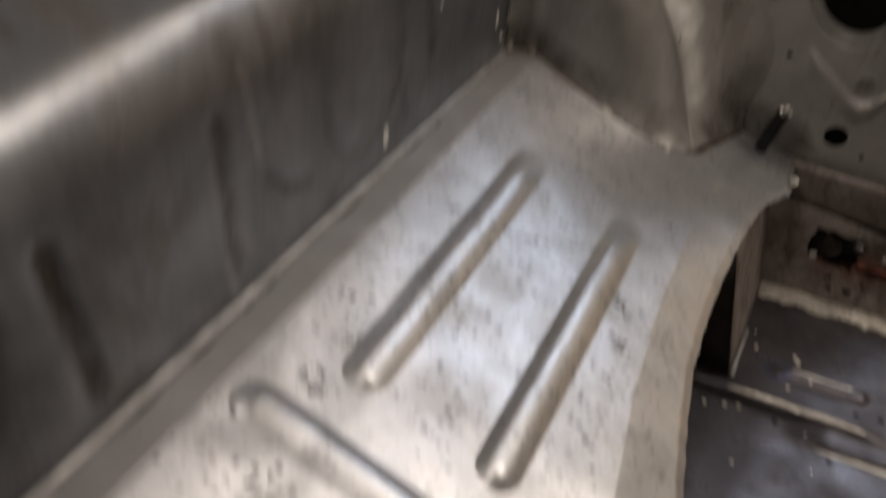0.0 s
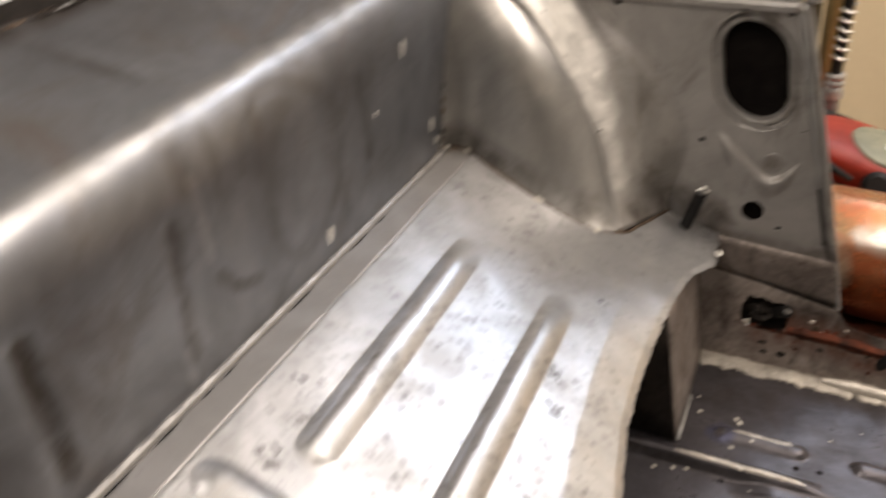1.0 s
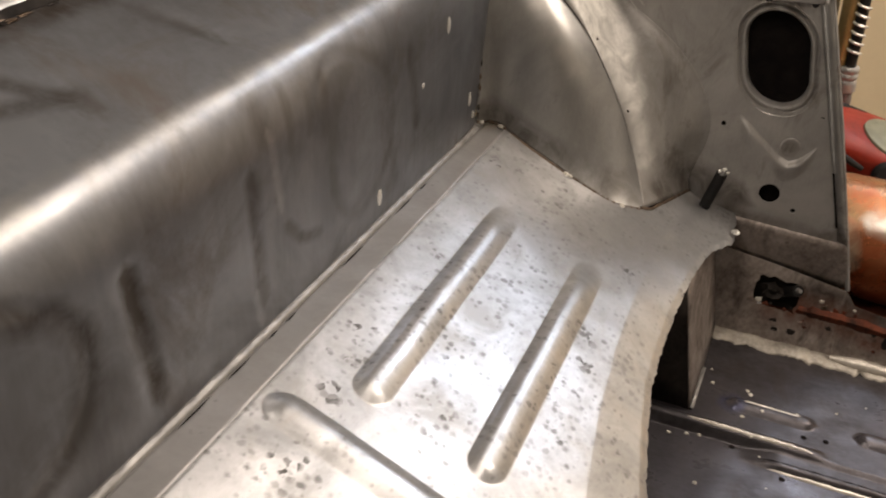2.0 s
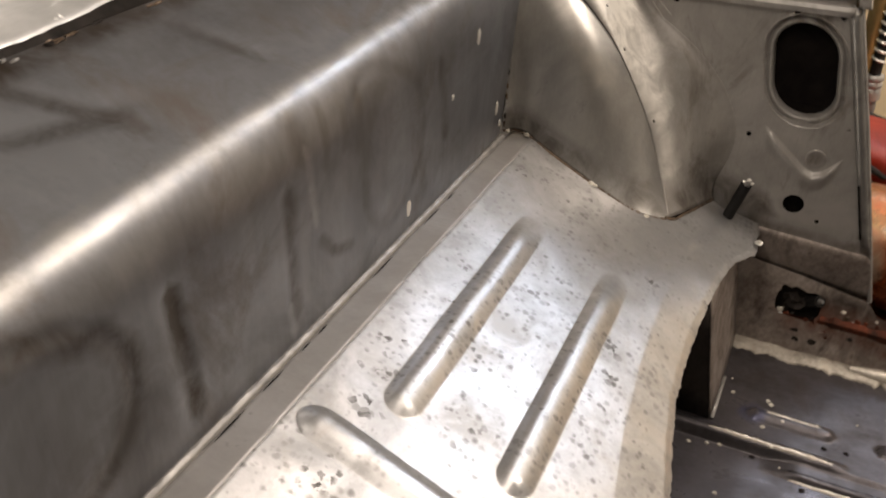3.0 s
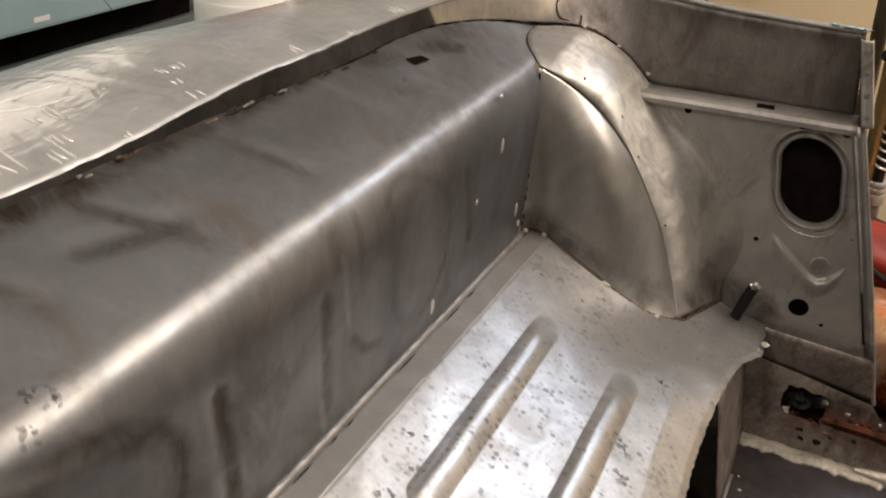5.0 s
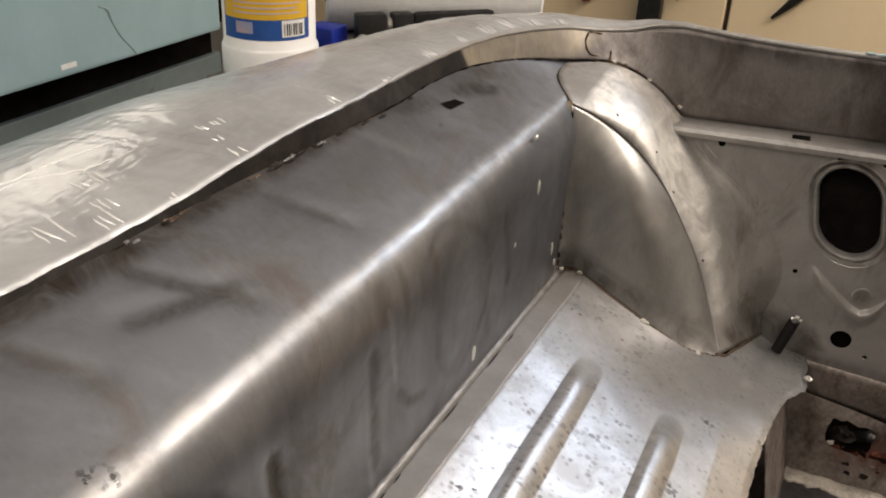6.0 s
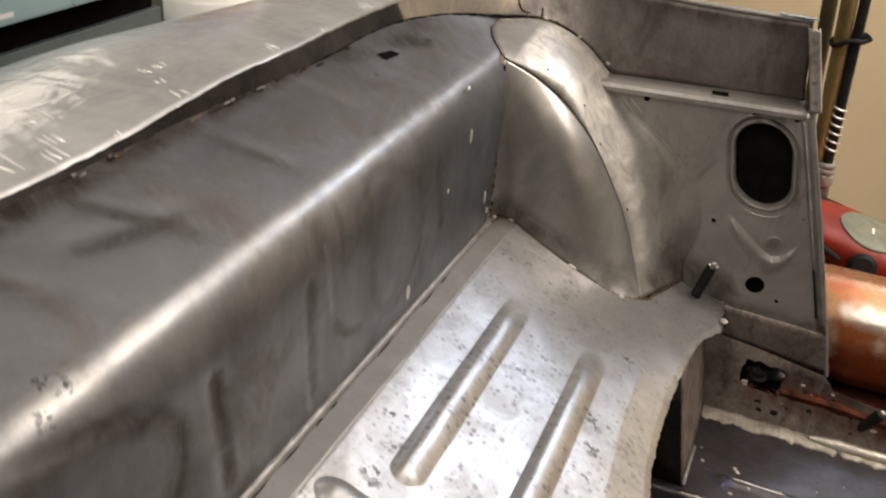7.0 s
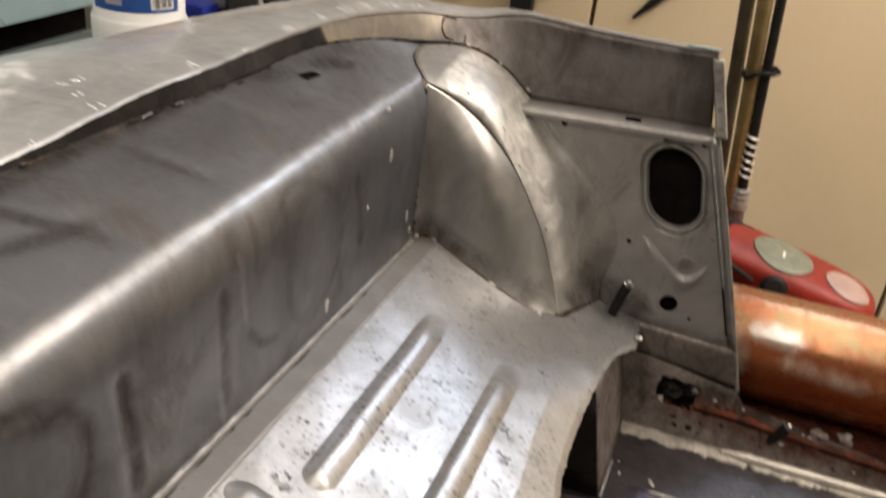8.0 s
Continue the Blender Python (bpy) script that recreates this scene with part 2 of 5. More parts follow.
# Dark bars on the top: pressings, the wing joint and round the hole.
TOP_TONES = [("bar", -0.361, 0.255, -0.308, 0.300, 0.009, (0, 1), 0.62), ("bar", -0.355, 0.393, -0.310, 0.420, 0.009, (0, 1), 0.62), ("bar", -0.357, 0.165, -0.322, 0.187, 0.009, (0, 1), 0.62),
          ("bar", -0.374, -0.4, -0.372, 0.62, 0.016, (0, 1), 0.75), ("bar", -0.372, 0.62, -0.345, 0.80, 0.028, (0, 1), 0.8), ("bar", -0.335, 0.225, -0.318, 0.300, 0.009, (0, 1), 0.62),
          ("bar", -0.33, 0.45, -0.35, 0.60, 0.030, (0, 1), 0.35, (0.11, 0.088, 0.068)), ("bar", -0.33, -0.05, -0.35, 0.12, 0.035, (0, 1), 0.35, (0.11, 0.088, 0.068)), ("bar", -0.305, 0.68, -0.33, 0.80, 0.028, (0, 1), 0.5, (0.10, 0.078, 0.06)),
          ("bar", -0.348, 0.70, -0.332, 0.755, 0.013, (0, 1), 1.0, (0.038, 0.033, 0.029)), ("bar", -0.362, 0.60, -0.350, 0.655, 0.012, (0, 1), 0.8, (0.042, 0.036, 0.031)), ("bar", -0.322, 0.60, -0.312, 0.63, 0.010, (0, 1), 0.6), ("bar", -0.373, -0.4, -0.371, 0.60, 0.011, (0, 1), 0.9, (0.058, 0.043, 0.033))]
# The last argument paints the shoulder's highlight into the colour.
sill_steel = surface("brushed_sill_steel", (0.263, 0.271, 0.291), (0.139, 0.140, 0.147), (0.31, 0.45), 0.78, 7, 200, (1.4, 1.4, 0.3), relief=0.13, depth=0.0005, speck=0.0, spots=((-0.280, 0.150, 0.462, 0.011), (-0.287, 0.142, 0.466, 0.008), (-0.272, 0.128, 0.456, 0.010), (-0.352, 0.64, 0.497, 0.010), (-0.345, 0.73, 0.496, 0.014), (-0.330, 0.625, 0.488, 0.007)), speck_scale=260, speck_colour=(0.02, 0.018, 0.016), tints=WALL_TONES + TOP_TONES, tint_colour=(0.075, 0.064, 0.055), tint_most=0.88, rub=0.22, fleck=0.05, grime=0.42, grime_colour=(0.128, 0.104, 0.085), crest_shine=(-0.2790, 0.0100, (0.33, 0.325, 0.315)))
# Pale bars paint the dome's highlight beside the seam into the colour.
DOME_EDGE_SHINE = [("bar", -0.262, 0.455, -0.215, 0.405, 0.014, (0, 2), 0.55), ("bar", -0.215, 0.405, -0.16, 0.335, 0.014, (0, 2), 0.45)]
# Brown bars along the foot of the arch and band.
FOOT_BROWN = [("bar", -0.258, 0.283, -0.10, 0.215, 0.020, (0, 2), 0.75, (0.055, 0.040, 0.029)), ("bar", -0.10, 0.212, -0.05, 0.188, 0.022, (0, 2), 0.7, (0.055, 0.040, 0.029)), ("bar", -0.05, 0.19, 0.03, 0.165, 0.026, (0, 2), 0.7, (0.055, 0.040, 0.029))]
arch_steel = surface("arch_steel", (0.44, 0.43, 0.41), (0.28, 0.272, 0.258), (0.28, 0.43), 0.85, 9, 260, (1.5, 1.5, 0.5), relief=0.15, depth=0.0005, speck=0.02, rub=0.22, fleck=0.12, grime=0.3, tints=DOME_EDGE_SHINE + FOOT_BROWN, tint_colour=(0.74, 0.71, 0.65), tint_most=0.8)
ledge_steel = surface("ledge_steel", (0.62, 0.60, 0.57), (0.38, 0.365, 0.34), (0.32, 0.48), 0.65, 14, 240, (0.5, 1.5, 1.5), relief=0.15, depth=0.0005, speck=0.06, rub=0.25, grime=0.3)
# The band's highlight next to the seam, painted as pale bars.
STRIP_SHINE = [("bar", -0.255, 0.468, -0.196, 0.421, 0.013, (0, 2), 1.6), ("bar", -0.196, 0.421, -0.135, 0.347, 0.013, (0, 2), 1.5), ("bar", -0.135, 0.347, -0.100, 0.290, 0.014, (0, 2), 1.1), ("bar", -0.100, 0.290, -0.075, 0.228, 0.011, (0, 2), 0.8), ("bar", -0.075, 0.228, -0.052, 0.18, 0.009, (0, 2), 0.35)]
# Brown bars low on the bulkhead, and dirt in the round dimple.
BULK_BROWN = [("bar", -0.05, 0.17, 0.03, 0.16, 0.03, (0, 2), 0.7), ("bar", 0.02, 0.142, 0.16, 0.136, 0.012, (0, 2), 0.7), ("bar", 0.070, 0.2425, 0.082, 0.2425, 0.014, (0, 2), 0.8)]
BULK_BROWN = [(*dirt, (0.09, 0.067, 0.052)) for dirt in BULK_BROWN] + FOOT_BROWN[1:]
bulk_steel = surface("bulkhead_steel", (0.45, 0.43, 0.403), (0.295, 0.28, 0.26), (0.34, 0.54), 0.55, 9, 260, (1.6, 1, 0.5), relief=0.15, depth=0.0005, speck=0.0, rub=0.2, fleck=0.12, grime=0.42, grime_colour=(0.10, 0.075, 0.055), tints=BULK_BROWN, tint_colour=(0.07, 0.052, 0.04), tint_most=0.8)
band_steel = surface("bright_strip_band_steel", (0.40, 0.381, 0.356), (0.26, 0.246, 0.227), (0.42, 0.58), 0.55, 9, 260, (1.6, 1, 0.5), relief=0.15, depth=0.0005, speck=0.0, rub=0.2, fleck=0.12, grime=0.42, grime_colour=(0.10, 0.075, 0.055), tints=STRIP_SHINE + BULK_BROWN, tint_colour=(0.78, 0.755, 0.70), tint_most=0.8)
wing_film = surface("filmed_wing_steel", (0.56, 0.56, 0.555), (0.36, 0.36, 0.355), (0.42, 0.56), 0.40, 9, 120, (1, 0.5, 1), relief=0.3, depth=0.002, coat=0.9, coat_rough=0.15, crease=0.9, rub=0.15, fleck=0.12)
# The film is clear; white base colour paints the glint on its wrinkles.
film_fold_glint = surface("white_film_fold_glint", (0.92, 0.91, 0.88), (0.84, 0.83, 0.80), (0.16, 0.24), 0.1, 20, 200)
# Near-black: grime, with the shade under wing and pan put into the colour.
shade_grime_steel = surface("shaded_grimy_steel", (0.030, 0.024, 0.020), (0.011, 0.009, 0.0075), (0.5, 0.7), 0.2, 30, 240, speck=0.06, relief=0.4, gloss=0.2)
quarter_steel = surface("grimy_quarter_steel", (0.26, 0.24, 0.225), (0.115, 0.10, 0.092), (0.36, 0.55), 0.6, 8, 260, (1.4, 1, 0.6), relief=0.15, depth=0.0005, speck=0.05, rub=0.3, grime=0.6, grime_colour=(0.075, 0.056, 0.047), tints=[("bar", -0.385, 0.517, -0.305, 0.507, 0.034, (0, 2), 1.1, (0.36, 0.31, 0.225)), ("bar", -0.285, 0.502, -0.255, 0.492, 0.020, (0, 2), 0.9), ("bar", -0.16, 0.512, 0.05, 0.508, 0.022, (0, 2)), ("bar", 0.055, 0.50, 0.068, 0.43, 0.014, (0, 2), 0.6)], tint_colour=(0.045, 0.034, 0.029), tint_most=0.7)
rusty_steel = surface("grimy_floor_steel", (0.095, 0.088, 0.095), (0.030, 0.026, 0.027), (0.22, 0.46), 0.6, 14, 240, (0.6, 1.4, 1), speck=0.08, speck_colour=(0.02, 0.015, 0.012), relief=0.3, depth=0.001, rub=0.3, grime=0.4, grime_colour=(0.035, 0.025, 0.02), tints=[("ring", 0.086, 0.818, 0.011, 0.012, 0.008, (0, 1), 0.7, (0.045, 0.05, 0.10))])
kick_steel = surface("rust_stained_steel", (0.34, 0.295, 0.262), (0.13, 0.102, 0.086), (0.38, 0.62), 0.45, 16, 200, speck=0.16, speck_colour=(0.03, 0.014, 0.009), relief=0.3, depth=0.001, grime=0.5, grime_colour=(0.034, 0.021, 0.015), rub=0.25, tints=[("bar", 0.13, 0.058, 0.4, 0.045, 0.022, (0, 2), 1.0, (0.022, 0.014, 0.010)), ("bar", 0.10, 0.035, 0.22, 0.03, 0.030, (0, 2)), ("bar", 0.22, 0.02, 0.5, 0.01, 0.020, (0, 2))], tint_colour=(0.11, 0.034, 0.015), tint_most=0.85)
sealer = surface("cracked_seam_sealer", (0.46, 0.42, 0.355), (0.20, 0.178, 0.148), (0.35, 0.55), 0.1, 30, 260, speck=0.12, relief=0.35, depth=0.0012, grime=0.3)
brown_weld = surface("brown_weld_metal", (0.15, 0.10, 0.062), (0.035, 0.024, 0.016), (0.35, 0.6), 0.4, 60, 300, relief=0.5)
pale_edge = surface("pale_scraped_edge", (0.72, 0.67, 0.59), (0.46, 0.42, 0.36), (0.3, 0.45), 0.4, 40, 260, relief=0.3, grime=0.2)
crumb_paint = surface("scraped_paint", (0.60, 0.57, 0.50), (0.42, 0.39, 0.33), (0.5, 0.7), 0.0, 60, 300)
weld_bright = surface("bright_weld", (0.85, 0.83, 0.78), (0.7, 0.68, 0.62), (0.25, 0.4), 0.6, 60, 400)
# Near-black without gloss: shade inside openings is put into the colour; also label print.
shade_and_print_black = surface("shade_and_print_black", (0.012, 0.010, 0.009), (0.006, 0.005, 0.005), (0.9, 1.0), 0.0, 40, 300, gloss=0.0)
black_rubber = surface("black_sleeve", (0.016, 0.015, 0.014), (0.009, 0.008, 0.008), (0.5, 0.7), 0.0, 60, 400, gloss=0.2)
tan_paint = surface("tan_wall_paint", (0.82, 0.655, 0.42), (0.77, 0.61, 0.385), (0.5, 0.65), 0.0, 2, 60, relief=0.1)
plain_paint = surface("grey_white_wall_paint", (0.74, 0.72, 0.68), (0.67, 0.65, 0.61), (0.5, 0.65), 0.0, 2, 60, relief=0.1)
faded_enamel = surface("scratched_enamel", (0.36, 0.47, 0.47), (0.30, 0.39, 0.385), (0.4, 0.55), 0.0, 30, 90)
# Darker copy of the blue enamel, with the overhang's shade in its colour.
shaded_case_paint = surface("shaded_blue_enamel", (0.19, 0.235, 0.235), (0.15, 0.185, 0.185), (0.4, 0.55), 0.0, 5, 90, relief=0.05, grime=0.3)
blue_paint = surface("pale_blue_enamel", (0.37, 0.52, 0.55), (0.31, 0.44, 0.465), (0.3, 0.45), 0.0, 3, 60, relief=0.05, speck=0.0, fleck=0.1, grime=0.15, grime_colour=(0.33, 0.44, 0.45))
# Heat stains, plus highlights painted as pale marks and shade as the low bar.
TANK_STAINS_AND_SHINE = [("bar", 0.1, 0.128, 0.9, 0.135, 0.030, (0, 2), 1.0, (0.27, 0.20, 0.10)), ("bar", 0.1, 0.042, 0.9, 0.045, 0.034, (0, 2), 1.2, (0.44, 0.085, 0.020)), ("bar", 0.1, 0.0, 0.9, -0.005, 0.040, (0, 2), 1.0, (0.33, 0.088, 0.036)),
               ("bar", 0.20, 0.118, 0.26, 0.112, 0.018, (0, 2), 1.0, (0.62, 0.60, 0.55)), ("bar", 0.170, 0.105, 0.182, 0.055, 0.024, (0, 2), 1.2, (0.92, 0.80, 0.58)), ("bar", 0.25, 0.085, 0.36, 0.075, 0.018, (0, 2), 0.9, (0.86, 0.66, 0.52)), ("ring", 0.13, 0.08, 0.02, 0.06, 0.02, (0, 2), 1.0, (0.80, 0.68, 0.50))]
copper = surface("coppery_tank_metal", (0.50, 0.185, 0.075), (0.34, 0.082, 0.028), (0.17, 0.34), 0.65, 14, 160, (1, 1, 1), speck=0.0, relief=0.3, rub=0.15, fleck=0.10, grime=0.5, grime_colour=(0.25, 0.06, 0.024), tints=TANK_STAINS_AND_SHINE, tint_most=0.9)
rust = surface("rust", (0.12, 0.028, 0.011), (0.026, 0.012, 0.008), (0.55, 0.85), 0.0, 32, 260, gloss=0.15, relief=0.5, speck=0.2, speck_colour=(0.02, 0.012, 0.01))
red_plastic = surface("red_plastic", (0.30, 0.022, 0.008), (0.20, 0.014, 0.006), (0.38, 0.55), 0.0, 12, 200, gloss=0.3, grime=0.3, grime_colour=(0.10, 0.018, 0.010))
sage_disc = surface("sage_disc", (0.22, 0.22, 0.15), (0.16, 0.16, 0.11), (0.4, 0.6), 0.1, 30, 200)
white_plastic = surface("white_plastic", (0.92, 0.91, 0.87), (0.88, 0.86, 0.81), (0.35, 0.5), 0.0, 12, 200, relief=0.05)
paper = surface("paper_towel", (0.83, 0.82, 0.79), (0.76, 0.75, 0.72), (0.8, 0.95), 0.0, 60, 240, relief=0.6, depth=0.002)
label_yellow = surface("label_yellow", (0.82, 0.50, 0.03), (0.74, 0.44, 0.03), (0.35, 0.5), 0.0, 30, 300)
label_blue = surface("label_blue", (0.02, 0.10, 0.36), (0.02, 0.08, 0.30), (0.35, 0.5), 0.0, 30, 300)
label_lilac = surface("label_lilac", (0.55, 0.45, 0.62), (0.48, 0.40, 0.55), (0.35, 0.5), 0.0, 30, 300)
pale_pink = surface("faded_pink_plastic", (0.46, 0.30, 0.25), (0.36, 0.24, 0.20), (0.35, 0.5), 0.0, 30, 300)
ground_white = surface("dirty_pale_plastic", (0.46, 0.44, 0.40), (0.30, 0.28, 0.25), (0.4, 0.6), 0.0, 40, 300, grime=0.4)
label_red = surface("label_pink", (0.52, 0.36, 0.34), (0.30, 0.34, 0.48), (0.35, 0.5), 0.0, 30, 300)
blue_plastic = surface("deep_blue_plastic", (0.015, 0.035, 0.42), (0.012, 0.03, 0.30), (0.25, 0.4), 0.0, 12, 200)
tool_steel = surface("oily_tool_steel", (0.03, 0.028, 0.026), (0.012, 0.011, 0.010), (0.4, 0.6), 0.2, 30, 260, gloss=0.3)
brass_pole = surface("gold_pole", (0.46, 0.34, 0.15), (0.24, 0.17, 0.07), (0.3, 0.45), 0.6, 14, 200, (1, 1, 0.3))
olive_pole = surface("olive_threaded_rod", (0.17, 0.14, 0.085), (0.085, 0.068, 0.042), (0.35, 0.5), 0.6, 14, 200, (1, 1, 0.3))
concrete = surface("workshop_concrete", (0.20, 0.19, 0.18), (0.13, 0.125, 0.12), (0.6, 0.85), 0.0, 5, 150, relief=0.4, depth=0.003)
ceiling_white = surface("ceiling_white", (0.62, 0.59, 0.52), (0.56, 0.53, 0.47), (0.7, 0.9), 0.0, 4, 90)
bench_wood = surface("dirty_bench_wood", (0.10, 0.085, 0.07), (0.05, 0.042, 0.036), (0.5, 0.75), 0.0, 8, 200, (0.2, 1, 1))


# ---- building helpers ----
def finish(bm, name, material, smooth=True):
    bmesh.ops.recalc_face_normals(bm, faces=bm.faces)
    me = bpy.data.meshes.new(name)
    for f in bm.faces:
        f.smooth = smooth
    bm.to_mesh(me)
    bm.free()
    me.materials.append(material)
    return me


def thing(name, base, label, category, group="", kind=""):
    ob = new(name)
    ob.location = base
    return tagged(ob, label, category, group, kind)


def part(name, bm, material, parent, label="", smooth=True, thick=0.0, sharp=38):
    """Links a bmesh, in world coordinates, as one mesh under a thing or under a part."""
    ob = new(name, finish(bm, name, material, smooth))
    if parent is not None:
        ob.parent = parent
        if parent.type == "EMPTY":
            ob.matrix_parent_inverse = Matrix.Translation(-parent.location)
    if thick:
        mod = ob.modifiers.new("thickness", "SOLIDIFY")
        mod.thickness, mod.offset = thick, 0.0
    if smooth:
        ob.data.set_sharp_from_angle(angle=radians(sharp))
    return tagged(ob, label)


def spline(pts, n):
    """n points at even steps along a smooth curve through pts."""
    p = [Vector(q) for q in pts]
    p = [2 * p[0] - p[1], *p, 2 * p[-1] - p[-2]]
    fine = []
    for k in range(1, len(p) - 2):
        for s in range(24):
            t = s / 24
            a, b, c, d = p[k - 1], p[k], p[k + 1], p[k + 2]
            fine.append(0.5 * (2 * b + (c - a) * t + (2 * a - 5 * b + 4 * c - d) * t * t + (3 * b - a - 3 * c + d) * t ** 3))
    fine.append(p[-2])
    run = [0.0]
    for a, b in zip(fine, fine[1:]):
        run.append(run[-1] + (b - a).length)
    out, k = [], 0
    for i in range(n):
        want = run[-1] * i / (n - 1)
        while k < len(run) - 2 and run[k + 1] < want:
            k += 1
        step = run[k + 1] - run[k]
        out.append(fine[k].lerp(fine[k + 1], (want - run[k]) / step if step else 0))
    return out


def sheet(rows):
    """A bmesh of quads over rows of points."""
    bm = bmesh.new()
    vs = [[bm.verts.new(p) for p in row] for row in rows]
    for a, b in zip(vs, vs[1:]):
        for k in range(len(a) - 1):
            bm.faces.new((a[k], a[k + 1], b[k + 1], b[k]))
    return bm


def tube(path, radius, sides=10, bm=None, taper=None):
    """A round bar along a path, closed at both ends."""
    bm = bm or bmesh.new()
    path = [Vector(p) for p in path]
    rings = []
    for k, p in enumerate(path):
        ahead = (path[min(k + 1, len(path) - 1)] - path[max(k - 1, 0)]).normalized()
        side = ahead.cross(Vector((0.13, 0.21, 0.97))).normalized()
        up = side.cross(ahead)
        r = radius * (taper[k] if taper else 1)
        rings.append([bm.verts.new(p + r * (math.cos(a) * side + math.sin(a) * up)) for a in (2 * math.pi * s / sides for s in range(sides))])
    for a, b in zip(rings, rings[1:]):
        for s in range(sides):
            bm.faces.new((a[s], a[(s + 1) % sides], b[(s + 1) % sides], b[s]))
    bm.faces.new(rings[0][::-1])
    bm.faces.new(rings[-1])
    return bm


def block(lo, hi, bevel=0.0, bm=None, m=None):
    """A box with bevelled edges."""
    own = bmesh.new()
    bmesh.ops.create_cube(own, size=1)
    for v in own.verts:
        v.co = Vector([lo[i] + (v.co[i] + 0.5) * (hi[i] - lo[i]) for i in range(3)])
    if bevel:
        bmesh.ops.bevel(own, geom=list(own.edges), offset=bevel, segments=2, affect="EDGES", profile=0.6)
    if m is not None:
        bmesh.ops.transform(own, matrix=m, verts=own.verts)
    if bm is None:
        return own
    tmp = bpy.data.meshes.new("tmp")
    own.to_mesh(tmp)
    own.free()
    bm.from_mesh(tmp)
    bpy.data.meshes.remove(tmp)
    return bm


def lathe(profile, centre, axis=(0, 0, 1), sides=40):
    """A turned form: profile of (radius, height) along the axis from centre."""
    bm = bmesh.new()
    turn = Vector((0, 0, 1)).rotation_difference(Vector(axis)).to_matrix()
    rings = []
    for r, h in profile:
        rings.append([bm.verts.new(Vector(centre) + turn @ Vector((r * math.cos(a), r * math.sin(a), h))) for a in (2 * math.pi * s / sides for s in range(sides))])
    for a, b in zip(rings, rings[1:]):
        for s in range(sides):
            bm.faces.new((a[s], a[(s + 1) % sides], b[(s + 1) % sides], b[s]))
    bm.faces.new(rings[0][::-1])
    bm.faces.new(rings[-1])
    return bm


def blob(centre, radii, seed, rough=0.25):
    """A small uneven lump."""
    bm = bmesh.new()
    bmesh.ops.create_icosphere(bm, subdivisions=2, radius=1)
    for v in bm.verts:
        k = 1 + rough * noise.noise(v.co * 1.7 + Vector((seed * 3.1, seed, 0)))
        v.co = Vector([centre[i] + radii[i] * v.co[i] * k for i in range(3)])
    return bm


def fill(outline, holes, plane):
    """A flat panel with holes: outline and holes as (u, v) loops, plane maps (u, v) to a point."""
    bm = bmesh.new()
    edges = []
    for loop in (outline, *holes):
        vs = [bm.verts.new(plane(u, v)) for u, v in loop]
        edges += [bm.edges.new((a, b)) for a, b in zip(vs, vs[1:] + vs[:1])]
    bmesh.ops.triangle_fill(bm, edges=edges, use_beauty=True, use_dissolve=False)
    return bm


def ring(cx, cz, r, n=16):
    return [(cx + r * math.cos(2 * math.pi * k / n), cz + r * math.sin(2 * math.pi * k / n)) for k in range(n)]


def stadium(cx, cz, half_w, half_h, lean=0.0, n=12):
    """An upright oval with straight flanks, leaning by lean per metre of height."""
    out = []
    for k in range(2 * n):
        a = math.pi * (k + 0.5) / n
        u, v = half_w * math.cos(a), half_w * math.sin(a)
        v += (half_h - half_w) * (1 if math.sin(a) > 0 else -1)
        out.append((cx + u + lean * v, cz + v))
    return out


def lerp(a, b, t):
    return a + (b - a) * t


def smooth_step(a, b, x):
    t = min(1, max(0, (x - a) / (b - a)))
    return t * t * (3 - 2 * t)


def pick(table, x):
    """Linear lookup in rows of (x, y), x rising."""
    for (x0, y0), (x1, y1) in zip(table, table[1:]):
        if x <= x1:
            return y0 + (y1 - y0) * max(0, (x - x0)) / (x1 - x0)
    return table[-1][1]


# ---- the workshop ----
GROUND = -0.45


def wall(name, lo, hi, material):
    return tagged(part(name, block(lo, hi), material, None, smooth=False), name.replace("_", " ") + " of the workshop, plain paint, unseen, added for reflections", "wall", kind="structure")


tagged(part("floor", block((-3.2, -3.2, GROUND - 0.1), (3.2, 2.6, GROUND)), concrete, None, smooth=False), "grey oil-stained concrete workshop floor", "floor", kind="structure")
# Ceiling and walls are unseen, added so that the steel has a room to reflect.
tagged(part("ceiling", block((-3.2, -3.2, 1.9), (3.2, 2.6, 2.0)), ceiling_white, None, smooth=False), "off-white workshop ceiling, unseen, added for reflections", "ceiling", kind="structure")
wall("wall_north", (-3.2, 2.5, GROUND), (3.2, 2.6, 1.9), plain_paint)
wall("wall_south", (-3.2, -3.3, GROUND), (3.2, -3.2, 1.9), plain_paint)
wall("wall_west", (-3.3, -3.3, GROUND), (-3.2, 2.6, 1.9), plain_paint)
wall("wall_east", (3.2, -3.3, GROUND), (3.3, 2.6, 1.9), plain_paint)

# ---- the car body ----
BULK_Y = 0.985
FLANGE = -0.229
body = thing("car_body", (0, 0.4, GROUND), "bare ground steel car body shell under restoration, open corner", "car body")


def floor_z(x, y):
    """The sloping floor pan; flatter along the seam with the sill."""
    z = 0.1894 - 0.4276 * x - 0.033 * y
    bent = FLANGE - x
    return z - 0.31 * (max(0, bent) if abs(bent) > 0.003 else (bent + 0.003) ** 2 / 0.012)


def top_z(x, y):
    return 0.3186 - 0.503 * x + 0.0084 * y


